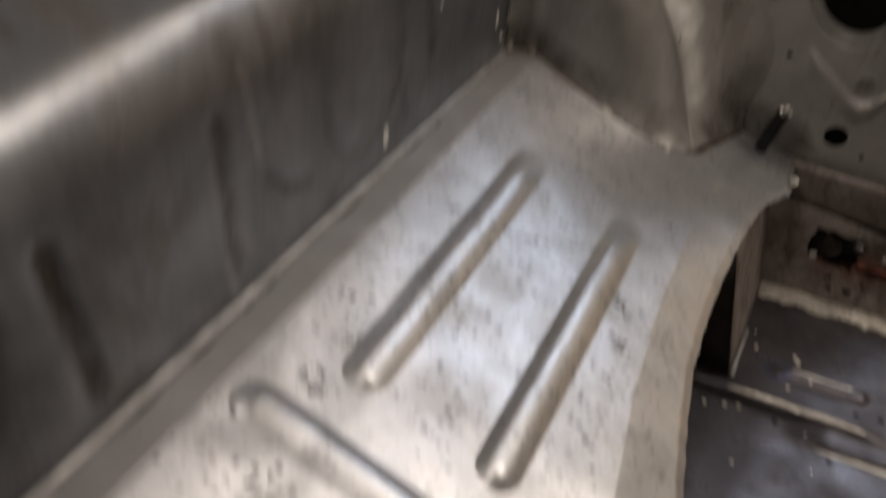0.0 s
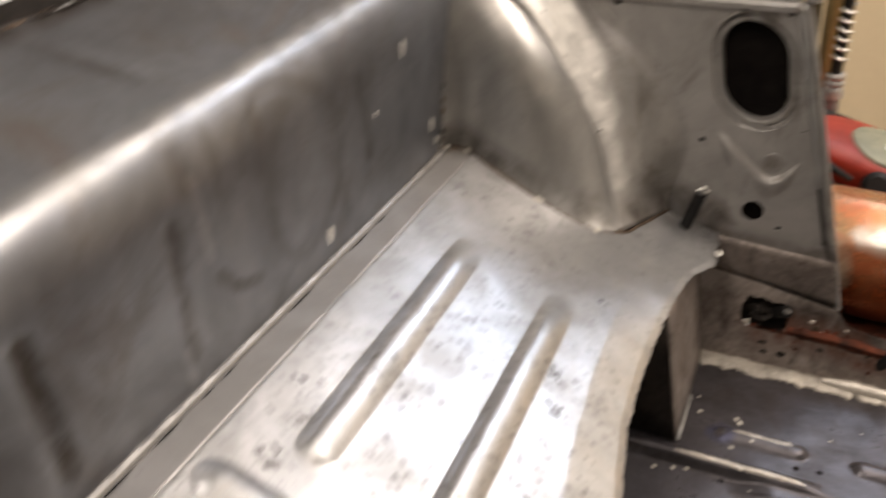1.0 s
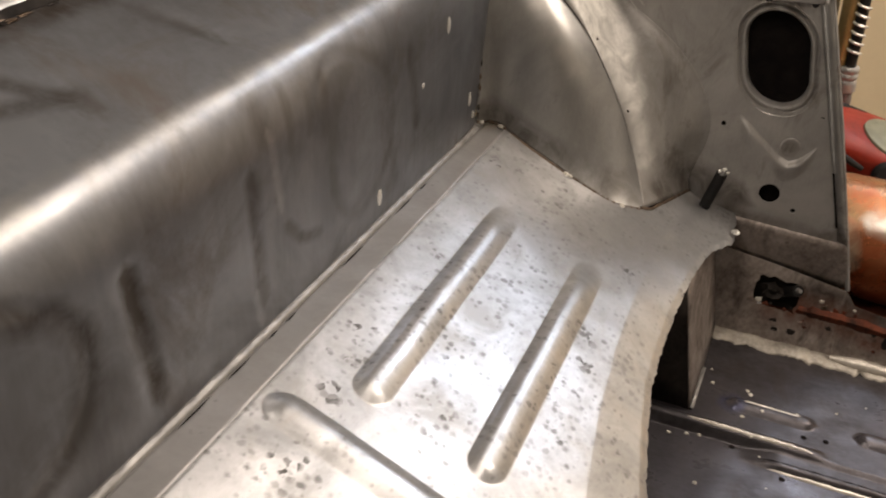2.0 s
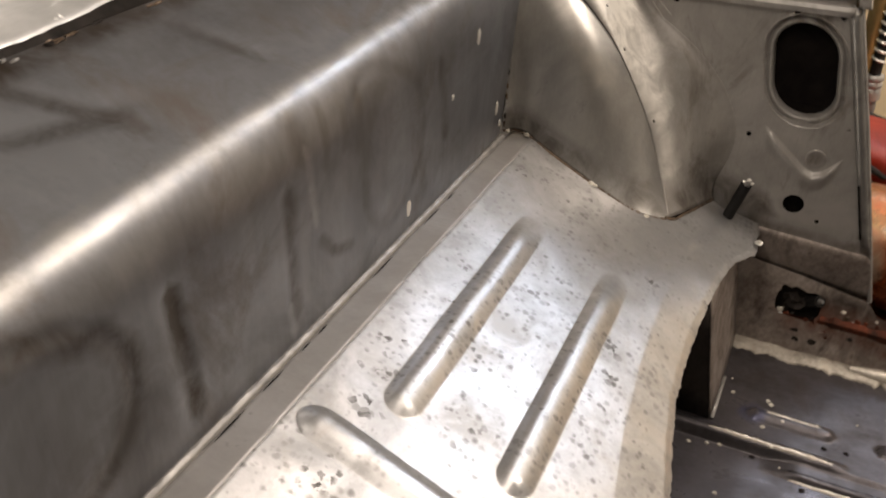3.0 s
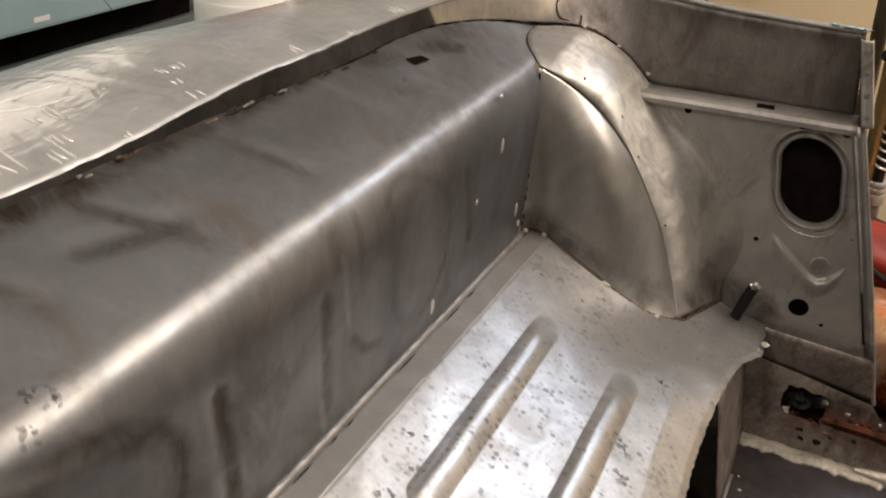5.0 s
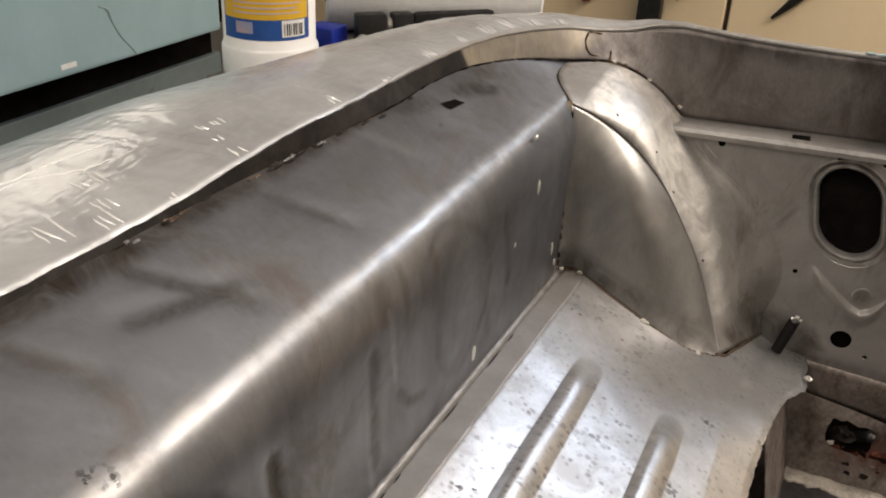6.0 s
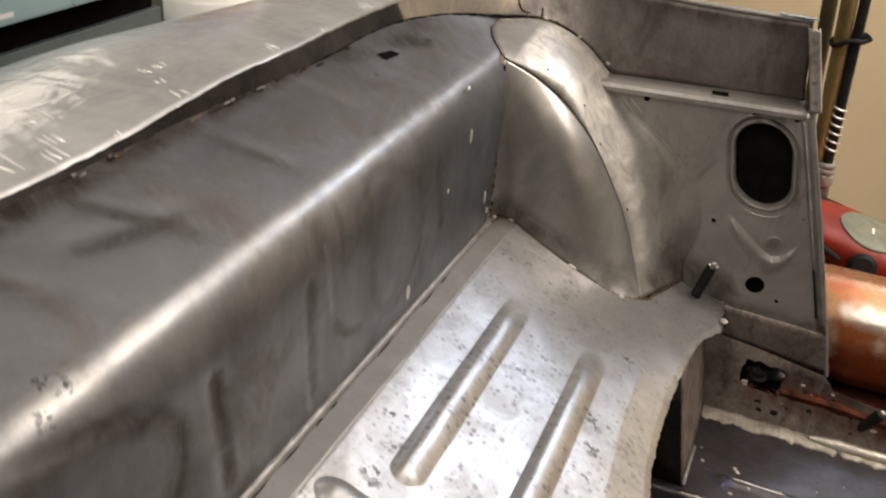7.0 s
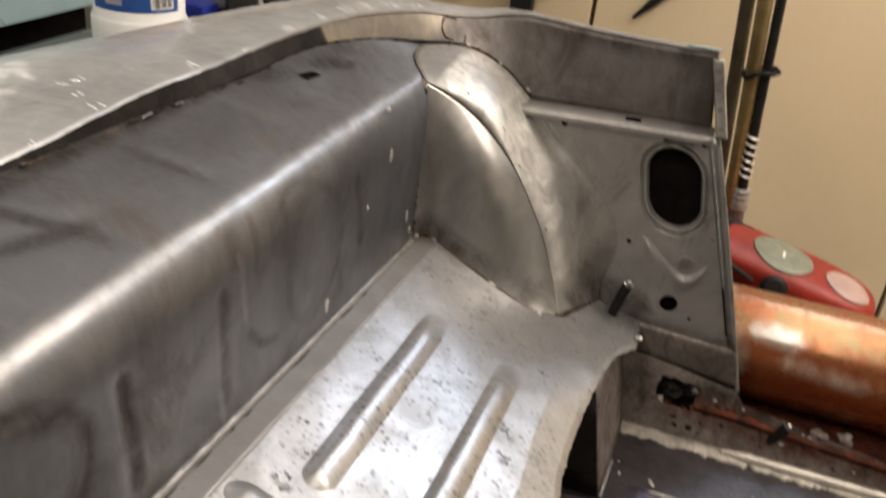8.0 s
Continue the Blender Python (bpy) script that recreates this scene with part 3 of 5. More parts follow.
RIGHT_EDGE = [(-0.4, 0.13), (0.20, 0.11), (0.30, 0.075), (0.40, 0.042), (0.474, 0.024), (0.53, 0.0135), (0.58, 0.006), (0.643, 0.0035), (0.711, 0.005),
              (0.76, 0.008), (0.80, 0.0115), (0.84, 0.017), (0.862, 0.022), (0.89, 0.033), (0.905, 0.040), (0.925, 0.041), (0.94, 0.0365), (0.96, 0.039), (0.984, 0.034)]


def rib_height(x, y):
    """Pressed ribs with a flat crown and steep flanks, running out flush at the far end."""
    h = 0.0
    for ax, ay, bx, by, half in ((-0.1735, 0.383, -0.1735, 0.676, 0.0150), (-0.0825, 0.383, -0.0825, 0.672, 0.0150), (-0.204, 0.3185, -0.06, 0.3185, 0.0165)):
        dx, dy = bx - ax, by - ay
        length = math.hypot(dx, dy)
        along = ((x - ax) * dx + (y - ay) * dy) / length
        past = max(-along, along - length, 0) * 0.85
        d = math.hypot(past, ((x - ax) * dy - (y - ay) * dx) / length) / half
        if d < 1:
            h = max(h, 0.0058 * (1 - d ** 2.2) ** 1.35 * lerp(0.12, 1.0, smooth_step(length + 0.014, length - 0.045, along)))
    return h


BEND = [(0.0, 0.05), (0.40, -0.012), (0.50, -0.026), (0.60, -0.034), (0.70, -0.036), (0.80, -0.03)]


FAR_EDGE = [(-0.30, 0.984), (-0.072, 0.984), (-0.0705, 0.857), (-0.0555, 0.8635), (-0.0515, 0.884), (-0.041, 0.9135), (-0.026, 0.964), (-0.012, 0.960), (0.036, 0.983), (0.05, 0.984)]


def floor_pan():
    rows = []
    nx = 240
    for j in range(760):
        y = lerp(-0.35, 0.28, j / 119) if j < 120 else lerp(0.28, 0.984, (j - 119) / 640)
        right = pick(RIGHT_EDGE, y) + 0.0014 * noise.noise((y * 90, 3, 0)) + 0.0013 * noise.noise((y * 260, 7, 0))
        row = []
        for i in range(nx):
            x = lerp(FLANGE - 0.0008, right, i / (nx - 1))
            dent = 0.0012 * noise.noise((x * 9, y * 9, 1)) + 0.0005 * noise.noise((x * 30, y * 30, 5))
            curl = -0.0016 * smooth_step(0.008, 0.0, right - x)
            bend = pick(BEND, y)
            fall = -0.16 * max(0, x - bend) * smooth_step(0.80, 0.68, y)
            far = pick(FAR_EDGE, x)
            if y > far:
                row.append((x, far + 0.0005 * noise.noise((x * 200, 1, 1)), floor_z(x, far) + 0.0008 * (y - far)))
                continue
            row.append((x, y, floor_z(x, y) + rib_height(x, y) + dent + curl + fall))
        rows.append(row)
    return rows


rows = floor_pan()
pan = part("floor_pan", sheet(rows), pan_steel, body,
           "bright ground steel floor pan with pressed ribs and dark pits", thick=0.0014, sharp=85)

rows = []
for j in range(300):
    y = lerp(-0.35, 0.984, j / 299)
    rows.append([(x, y, floor_z(x, y) + 0.0006 * noise.noise((x * 9, y * 12, 1)) + 0.0005 * smooth_step(0.85, 1.0, i / 9)) for i, x in enumerate([lerp(-0.2545, FLANGE + 0.0006, i / 9) for i in range(10)])])
part("sill_flange", sheet(rows), flange_steel, pan, "dull grey unground flange beside the sill", thick=0.0014)

# upturned edge along the sill, with the dark broken crack beside it
lip = []
for j in range(300):
    y = lerp(-0.35, 0.812, j / 299)
    w = 0.0007 * noise.noise((y * 60, 1, 0)) + 0.0004 * noise.noise((y * 200, 4, 0))
    z = floor_z(-0.2545, y)
    lip.append([(-0.2605, y, z + 0.0042 + w), (-0.2578, y, z + 0.0048 + w), (-0.2555, y, z + 0.0037 + w), (-0.2537 + w, y, z + 0.001), (-0.2537 + w, y, z - 0.004)])
part("upturned_lip", sheet(lip), strip_steel, pan, "thin upturned seam lip")
random.seed(4)
y = 0.05
while y < 0.70:
    length = random.uniform(0.006, 0.045)
    crack = []
    for k in range(7):
        yy = y + length * k / 6
        half = 0.0007 * math.sin(math.pi * (k + 0.3) / 6.6)
        xx = -0.2517 + 0.0005 * noise.noise((yy * 150, 2, 2))
        crack.append([(xx - half, yy, floor_z(xx, yy) + 0.0016), (xx + half, yy, floor_z(xx, yy) + 0.0016)])
    part("crack", sheet(crack), shade_and_print_black, pan)
    y += length + random.uniform(0.003, 0.08)


# the sill box: inner wall, rounded shoulder and sloping top in one sheet
def sill_profile(y):
    """(x, z, along, side) from the seam up over the shoulder to the outer edge. The shoulder bends gently at first, most near its crest."""
    slope = math.atan(0.503)
    turn_all, run, n = math.pi / 2 - slope, 0.072, 40
    bends = [math.exp(-(((k + 0.5) / n - 0.82) / 0.10) ** 2) + 0.50 * min(1, (k + 0.5) / n / 0.2) * min(1, (1 - (k + 0.5) / n) / 0.1) for k in range(n)]
    shoulder, x, z, a = [], 0.0, 0.0, 0.0
    for v in bends:
        half = turn_all * v / sum(bends) / 2
        x, z = x - math.sin(a + half) * run / n, z + math.cos(a + half) * run / n
        a += 2 * half
        shoulder.append((x, z, a))
    z1 = top_z(-0.26 + x, y) - z
    out = [(-0.26, lerp(0.262, z1, k / 39), 1.0, 0.0) for k in range(40)]
    out += [(-0.26 + u, z1 + v, math.cos(a), math.sin(a)) for u, v, a in shoulder]
    x1 = out[-1][0]
    for k in range(1, 31):
        x = lerp(x1, -0.384, k / 30)
        out.append((x, top_z(x, y), math.sin(slope), math.cos(slope)))
    return out


def groove(y, z, ya, za, yb, zb, half):
    dy, dz = yb - ya, zb - za
    t = min(1, max(0, ((y - ya) * dy + (z - za) * dz) / (dy * dy + dz * dz)))
    d = math.hypot(y - ya - t * dy, z - za - t * dz) / half
    return max(0.0, 1 - d * d) ** 2


U_LOOP = spline([(0.396, 0.462, 0), (0.401, 0.41, 0), (0.419, 0.35, 0), (0.443, 0.322, 0), (0.484, 0.306, 0), (0.535, 0.304, 0), (0.575, 0.325, 0), (0.592, 0.36, 0),
                 (0.58, 0.405, 0), (0.53, 0.441, 0), (0.488, 0.447, 0), (0.462, 0.425, 0)], 30)
C_LOOP = spline([(0.09, 0.452, 0), (0.14, 0.437, 0), (0.184, 0.425, 0), (0.208, 0.395, 0), (0.211, 0.362, 0), (0.199, 0.343, 0), (0.179, 0.325, 0), (0.13, 0.31, 0)], 24)


def wall_press(y, z):
    h = 0.0015 * groove(y, z, 0.251, 0.402, 0.257, 0.310, 0.014)
    h += 0.0012 * groove(y, z, 0.372, 0.405, 0.378, 0.300, 0.013)
    h += 0.0009 * groove(y, z, 0.627, 0.412, 0.643, 0.345, 0.012)
    for loop, depth in ((U_LOOP, 0.0005), (C_LOOP, 0.0007)):
        if loop[0].x - 0.02 < y < loop[0].x + 0.24:
            h += depth * max(groove(y, z, a.x, a.y, b.x, b.y, 0.008) for a, b in zip(loop, loop[1:]))
    return h


def top_press(x, y):
    h = 0.0
    for xa, ya, xb, yb in ((-0.361, 0.255, -0.308, 0.302), (-0.355, 0.393, -0.308, 0.423), (-0.357, 0.165, -0.322, 0.187), (-0.34, 0.225, -0.322, 0.31), (-0.355, 0.53, -0.32, 0.55)):
        h = max(h, groove(x, y, xa, ya, xb, yb, 0.015))
    return 0.0007 * h


rows = []
for j in range(420):
    t = j / 419
    row = []
    for x, z, nx, nz in sill_profile(0.0):
        end = 0.812 + (z - 0.272) * 0.16 if x > -0.2605 else 0.836 + (z - 0.42) * 0.2 if x > -0.2765 else min(0.95, 0.858 + max(0, -0.271 - x) * 2.3)
        y = lerp(-0.6, end, t)
        z = z + 0.0084 * y
        push = 0.0006 * noise.noise((y * 22, 4, 4)) * smooth_step(0.45, 0.7, nx) * smooth_step(0.95, 0.8, nx) + 0.0010 * noise.noise((y * 7, z * 7, x * 7)) + 0.0004 * noise.noise((y * 25, z * 25, x * 25))
        push -= wall_press(y, z) * smooth_step(0.75, 0.97, nx) if nx > 0.75 else top_press(x, y) if nx < 0.5 else 0
        row.append((x + nx * push, y, z + nz * push))
    rows.append(row)
sill = part("sill_box", sheet(rows), sill_steel, body, "dark brushed steel sill box, highlight painted along its rounded shoulder", thick=0.0012)
for y, z, ry, rz in ((0.567, 0.297, 0.005, 0.0085), (0.717, 0.411, 0.004, 0.0085), (0.789, 0.308, 0.0035, 0.008), (0.658, 0.370, 0.0028, 0.0035), (0.803, 0.285, 0.003, 0.004)):
    part("plug_weld", blob((-0.2594, y, z), (0.0013, ry, rz), y * 10), weld_bright, sill, "bright plug weld")
part("plug_weld", blob((-0.2685, 0.722, 0.4605), (0.002, 0.0045, 0.0028), 5), weld_bright, sill, "bright plug weld")
hole = [(-0.346, 0.657), (-0.342, 0.682), (-0.334, 0.689), (-0.3365, 0.660)]
bm = bmesh.new()
bm.faces.new([bm.verts.new((x, y, top_z(x, y) + 0.0016)) for x, y in hole])
part("square_hole", bm, shade_and_print_black, sill, smooth=False)

# wheel arch: inner panel between sill end, floor and the welded seam, then the rounded band
SEAM = [(-0.2715, 0.846, 0.462), (-0.240, 0.866, 0.442), (-0.2055, 0.881, 0.415), (-0.172, 0.890, 0.379), (-0.147, 0.893, 0.345), (-0.113, 0.893, 0.287),
        (-0.087, 0.885, 0.231), (-0.070, 0.868, 0.199), (-0.063, 0.858, 0.188)]
BASE = [(-0.2575, 0.814, 0.272), (-0.240, 0.836, 0.264), (-0.199, 0.830, 0.247), (-0.138, 0.825, 0.221), (-0.094, 0.829, 0.202), (-0.066, 0.851, 0.189)]
OUTER = [(-0.306, 0.926, 0.484), (-0.272, 0.968, 0.480), (-0.240, 0.998, 0.466), (-0.207, 1.009, 0.446), (-0.177, 1.019, 0.415), (-0.152, 0.992, 0.392), (-0.118, 0.984, 0.350),
         (-0.088, 0.984, 0.292), (-0.061, 0.984, 0.236), (-0.042, 0.983, 0.196), (-0.032, 0.976, 0.176), (-0.0255, 0.966, 0.1670)]
seam, base, outer = spline(SEAM, 60), spline(BASE, 60), spline(OUTER, 60)
rows = []
for k in range(60):
    a, b = base[k], seam[k]
    row = []
    for i in range(40):
        t = i / 39
        p = a.lerp(b, t)
        out = lerp(0.029, 0.006, smooth_step(12, 38, k)) * math.sin(math.pi * t ** lerp(1.9, 1.3, smooth_step(12, 44, k))) * math.sin(math.pi * min(1, k / 59 + 0.08))
        p = p + Vector((0.35, -0.8, 0.25)) * out
        p += Vector((0, 1, 0)) * 0.0007 * noise.noise(p * 14)
        row.append(p)
    rows.append(row)
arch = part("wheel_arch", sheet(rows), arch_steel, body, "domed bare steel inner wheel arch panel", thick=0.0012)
rows = []
for k in range(60):
    a, b = seam[k] + Vector((0.0, -0.0006, 0.0)), outer[k]
    chord = b - a
    along = (seam[min(k + 1, 59)] - seam[max(k - 1, 0)]).normalized()
    bulge = chord.cross(along).normalized()
    if bulge.y > 0:
        bulge = -bulge
    # further down the band hollows out and runs flush into the bulkhead
    hollow = smooth_step(12, 29, k)
    spread = Vector((chord.x, 0, chord.z)).normalized() * 0.050 * smooth_step(26, 46, k) * hollow * smooth_step(59, 46, k)
    foot_y = lerp(b.y, BULK_Y - 0.00015, smooth_step(17, 27, k) * smooth_step(57, 50, k))
    end = Vector((b.x + spread.x, foot_y, b.z + spread.z))
    mid = Vector((lerp(a.x, end.x, 0.66), foot_y, lerp(a.z, end.z, 0.66)))
    low = smooth_step(36, 50, k)
    lead = a + lerp(0.30, 0.34, low) * Vector((end.x - a.x, (end.y - a.y) * lerp(0.9, 0.45, low), end.z - a.z))
    flat = smooth_step(50, 58, k)
    mid, lead = mid.lerp(a.lerp(end, 0.66), flat), lead.lerp(a.lerp(end, 0.33), flat)
    row = []
    for i in range(40):
        t = i / 39
        p = a + chord * t + bulge * chord.length * smooth_step(-3, 12, k) * 0.10 * math.sin(math.pi * t ** 0.5)
        p = p + Vector((-0.012, -0.006, 0.0055)) * math.sin(math.pi * t) * smooth_step(7, 0, k)
        q = (1 - t) ** 3 * a + 3 * t * (1 - t) ** 2 * lead + 3 * t * t * (1 - t) * mid + t ** 3 * end
        row.append(p.lerp(q, hollow))
    rows.append(row)
band_start = [Vector(p) for p in rows[0]]
band = part("arch_band", sheet(rows), band_steel, body, "rounded steel band, highlight painted along its seam, welded round the arch", thick=0.0012)
for k, i in ((9, 4), (19, 5), (27, 4), (41, 3)):
    part("spot_weld", blob(rows[k][i] + Vector((0.0, -0.0004, 0.0)), (0.0018, 0.0008, 0.0022), k, 0.5), shade_grime_steel, band, "dark spot weld")
part("weld_seam", tube([p + Vector((0.0004, -0.0012, 0.0004)) for p in seam[:36]], 0.00042, 6, taper=[min(1.0, 0.1 + (35 - k) / 18) for k in range(36)]), shade_and_print_black, arch, "dark open weld seam")
random.seed(8)
part("weld_bead", tube([p + Vector((0.0012 * noise.noise((k * 0.7, 1, 0)), -0.0015, 0.0005 + 0.0012 * noise.noise((k * 0.5, 5, 0)))) for k, p in enumerate(spline(BASE, 120))], 0.0019, 6,
                       taper=[0.8 + 0.6 * noise.noise((k * 0.45, 2, 7)) for k in range(120)]), brown_weld, arch, "rough brown weld bead")
for k, n in enumerate((2, 9, 33, 34, 52)):
    part("weld_blob", blob(base[n] + Vector((0, -0.003, 0.001)), (0.004, 0.003, 0.0025), k, 0.5), crumb_paint, arch, "pale weld spatter")

foot = spline([(-0.066, 0.853, 0), (-0.056, 0.864, 0), (-0.0495, 0.886, 0), (-0.041, 0.9125, 0), (-0.033, 0.940, 0), (-0.0255, 0.964, 0)], 50)
part("weld_bead", tube([(p.x, p.y - 0.0005, floor_z(p.x, p.y) + 0.0012 + 0.0012 * noise.noise((k * 0.5, 8, 0))) for k, p in enumerate(foot)], 0.0019, 6, taper=[0.9 + 0.6 * noise.noise((k * 0.45, 6, 7)) for k in range(50)]), brown_weld, arch, "rough brown weld bead")
random.seed(17)
for k in range(16):
    t = (k + random.random()) / 16
    part("stitch_weld", blob((lerp(-0.2575, -0.269, t) + 0.0012, lerp(0.8125, 0.842, t) - 0.001, lerp(0.275, 0.455, t)), (0.0014, 0.0012, random.uniform(0.002, 0.0045)), k, 0.8), random.choice((strip_steel, brown_weld, shade_grime_steel)), arch, "small stitch weld")
part("joint_or_shadow_line", tube([p + Vector((0.0008 * noise.noise((k * 0.7, 0, 0)), 0, 0.0003)) for k, p in enumerate(band_start)], 0.00045, 6), shade_grime_steel, arch, "thin dark line painting the crease's shadow at the sill end")
part("corner_weld", tube([(lerp(-0.2575, -0.269, k / 30), lerp(0.8125, 0.842, k / 30), lerp(0.275, 0.455, k / 30)) for k in range(31)], 0.0017, 6,
                         taper=[1 + 0.5 * noise.noise((k * 0.9, 3, 3)) for k in range(31)]), strip_steel, arch, "pale stitched corner weld")

# quarter panel round the back: sill edge, arch crack and ledge below, lip above
LOWER = [(-0.371, -0.6, 0.5060), (-0.371, -0.4, 0.5065), (-0.371, -0.2, 0.507), (-0.371, -0.05, 0.5075), (-0.371, 0.08, 0.508), (-0.371, 0.20, 0.5085), (-0.370, 0.34, 0.5090), (-0.369, 0.42, 0.5085), (-0.368, 0.50, 0.508), (-0.366, 0.60, 0.5085), (-0.368, 0.68, 0.509),
         (-0.362, 0.76, 0.508), (-0.343, 0.85, 0.499), (-0.310, 0.93, 0.486), (-0.270, 0.976, 0.480), (-0.240, 1.0, 0.467), (-0.207, 1.008, 0.446), (-0.177, 1.02, 0.415)]
UPPER = [(-0.376, -0.6, 0.519), (-0.376, -0.4, 0.519), (-0.3755, -0.2, 0.519), (-0.375, -0.05, 0.519), (-0.375, 0.08, 0.519), (-0.375, 0.20, 0.519), (-0.374, 0.30, 0.5195), (-0.374, 0.38, 0.524), (-0.374, 0.46, 0.528), (-0.374, 0.56, 0.5265), (-0.374, 0.66, 0.5275),
         (-0.368, 0.76, 0.529), (-0.352, 0.85, 0.528), (-0.320, 0.94, 0.521), (-0.290, 0.985, 0.514), (-0.258, 1.018, 0.512), (-0.228, 1.033, 0.518), (-0.195, 1.034, 0.522)]
lower, upper = spline(LOWER, 300), spline(UPPER, 300)
for a, b in zip(lower, upper):
    # near the door end the wing's edge lies almost down on the sill
    close = 0.7 * smooth_step(0.62, 0.30, a.y)
    b += close * Vector((-0.0075, 0.008, -0.0052))
    a.x = lerp(a.x, -0.3800, close)
    a.z = lerp(a.z, top_z(-0.3800, a.y) - 0.0008, close)
for k in range(1, 51):
    t = k / 50
    lower.append(Vector((lerp(-0.177, 0.066, t), lerp(1.02, 1.026, t), lerp(0.413, 0.418, t))))
    upper.append(Vector((lerp(-0.195, 0.052, t), 1.034, lerp(0.522, 0.517, t) - 0.003 * math.sin(math.pi * t))))
plain = [p.copy() for p in upper]
rows = []
for a, b in zip(lower, upper):
    ragged = 0.0008 * noise.noise((a.x * 60, a.y * 60, 4)) + 0.0006 * noise.noise((a.x * 190, a.y * 190, 1))
    b.z += ragged * smooth_step(0.16, 0.2, abs(b.x)) * smooth_step(0.95, 0.8, b.y)
    rows.append([a.lerp(b, i / 11) + Vector((0, 0.0006 * noise.noise((a.x * 40, a.y * 40, i * 0.4)), 0)) for i in range(12)])
# The flange faces down; its shade is painted as a near-black colour.
part("joint_flange", sheet(rows[:236]), shade_grime_steel, body, "grimy ragged joint flange beside the wing, shade in its colour", thick=0.0012)
part("quarter_panel", sheet(rows[235:]), quarter_steel, body, "bare steel quarter panel with ragged lower joint", thick=0.0012)

part("joint_or_shadow_line", tube([p + Vector((0.001 * noise.noise((k * 0.4, 0, 0)), -0.001, 0.0006 + 0.001 * noise.noise((k * 0.3, 5, 0)))) for k, p in enumerate(lower[205:300])], 0.0008, 6, taper=[max(0.3, 1 + 1.2 * noise.noise((k * 0.4, 2, 9))) for k in range(95)]), shade_and_print_black, body, "thin dark line painting the crease's shadow above the arch")


def on_quarter(x, f):
    """A place on the quarter panel at x, f of the way up, just proud of it."""
    k = min(range(len(lower)), key=lambda i: abs(lerp(lower[i].x, upper[i].x, f) - x) + (1 if lower[i].y < 0.8 else 0))
    return lower[k].lerp(upper[k], f) + Vector((0.0007, -0.0011, 0))


for run in ([(-0.297, 0.95), (-0.296, 0.7), (-0.2945, 0.45), (-0.287, 0.22), (-0.278, 0.18)], [(-0.272, 0.40), (-0.270, 0.2), (-0.268, 0.06)], [(-0.297, 0.95), (-0.289, 0.93), (-0.283, 0.90)]):
    part("old_weld", tube(spline([on_quarter(x, f) for x, f in run], 14), 0.0013, 6, taper=[0.9 + 0.7 * noise.noise((k * 0.8, run[0][0] * 90, 3)) for k in range(14)]), brown_weld, body, "brown weld run")
for k, (x, f) in enumerate(((-0.262, 0.03), (-0.25, 0.05), (-0.236, 0.03), (-0.222, 0.02), (-0.206, 0.03), (-0.19, 0.02), (-0.183, 0.07), (-0.285, 0.02))):
    part("weld_blob", blob(on_quarter(x, f), (0.003, 0.0015, 0.002), k + 60, 0.9), crumb_paint if k % 3 == 0 else brown_weld, body, "old weld spatter")

random.seed(23)
for k in range(34):
    n = random.randint(150, 214)
    p = lower[n] + Vector((random.uniform(0.0008, 0.004), 0, 0))
    p.z = top_z(p.x, p.y) + 0.0010
    part("joint_flake", blob(p, (random.uniform(0.0008, 0.002), random.uniform(0.002, 0.007), 0.0010), k + 90, 0.9), random.choice((strip_steel, brown_weld, shade_grime_steel, shade_grime_steel)), body, "flake of old joint filler")

# outer wing skin, rolling over from the lip and down
rows = []
for k, p in enumerate(upper):
    q = upper[min(k + 1, len(upper) - 1)] - upper[max(k - 1, 0)]
    away = Vector((-q.y, q.x, 0)).normalized()
    run = k / (len(upper) - 1)
    wide = pick([(0, 1.0), (0.45, 1.0), (0.58, 0.82), (0.68, 0.56), (0.76, 0.44), (0.81, 0.34), (0.845, 0.12), (0.87, 0.03), (1.0, 0.015)], run)
    row = []
    for i in range(80):
        a = radians(99) * i / 79 - radians(15)
        r = 0.32 * wide
        off = r * (math.sin(a) + math.sin(radians(15)))
        drop = r * (math.cos(a) - math.cos(radians(15)))
        fold = 1 - abs(noise.noise((off * 6 + p.y * 3, p.y * 8 - off * 4, 2)))
        fold2 = 1 - abs(noise.noise((off * 34 - p.y * 12, p.y * 30 + off * 18, 5)))
        ripple = (0.0006 * fold ** 4 * (0.3 + 0.7 * smooth_step(0.52, 0.64, run)) + 0.0004 * fold2 ** 6 * smooth_step(0.5, 0.7, fold) * smooth_step(0.52, 0.64, run) + 0.0009 * noise.noise((off * 9, p.y * 6, 2))) * min(1, i / 8) * (1 + 4.0 * smooth_step(0.62, 0.74, run))
        row.append(plain[k].lerp(p, max(0.0, 1 - i / 6)) + away * off + Vector((0, 0, drop + ripple - (0.0008 if i == 0 else 0))))
    rows.append(row)
wing_rows = rows
part("wing_skin", sheet(rows), wing_film, body, "shiny wing skin under wrinkled clear film", thick=0.001)
random.seed(12)
WRINKLES = ((175, 7, 9, 5), (174, 4, 5.5, 2), (172.5, 1, 3, 3), (155, 7, 10, 4), (153, 3, 6, 3), (151, 1, 4, 3), (160, 0.5, 1.5, 2), (166, 12, 13, 2), (145, 2, 8, 3), (133, 3, 6, 2), (196, 1, 4, 2), (210, 0.5, 2.5, 3), (226, 1, 6, 3), (238, 1, 8, 3),
            (247, 1, 10, 4), (255, 2, 12, 3), (262, 1, 12, 4), (270, 2, 10, 3))


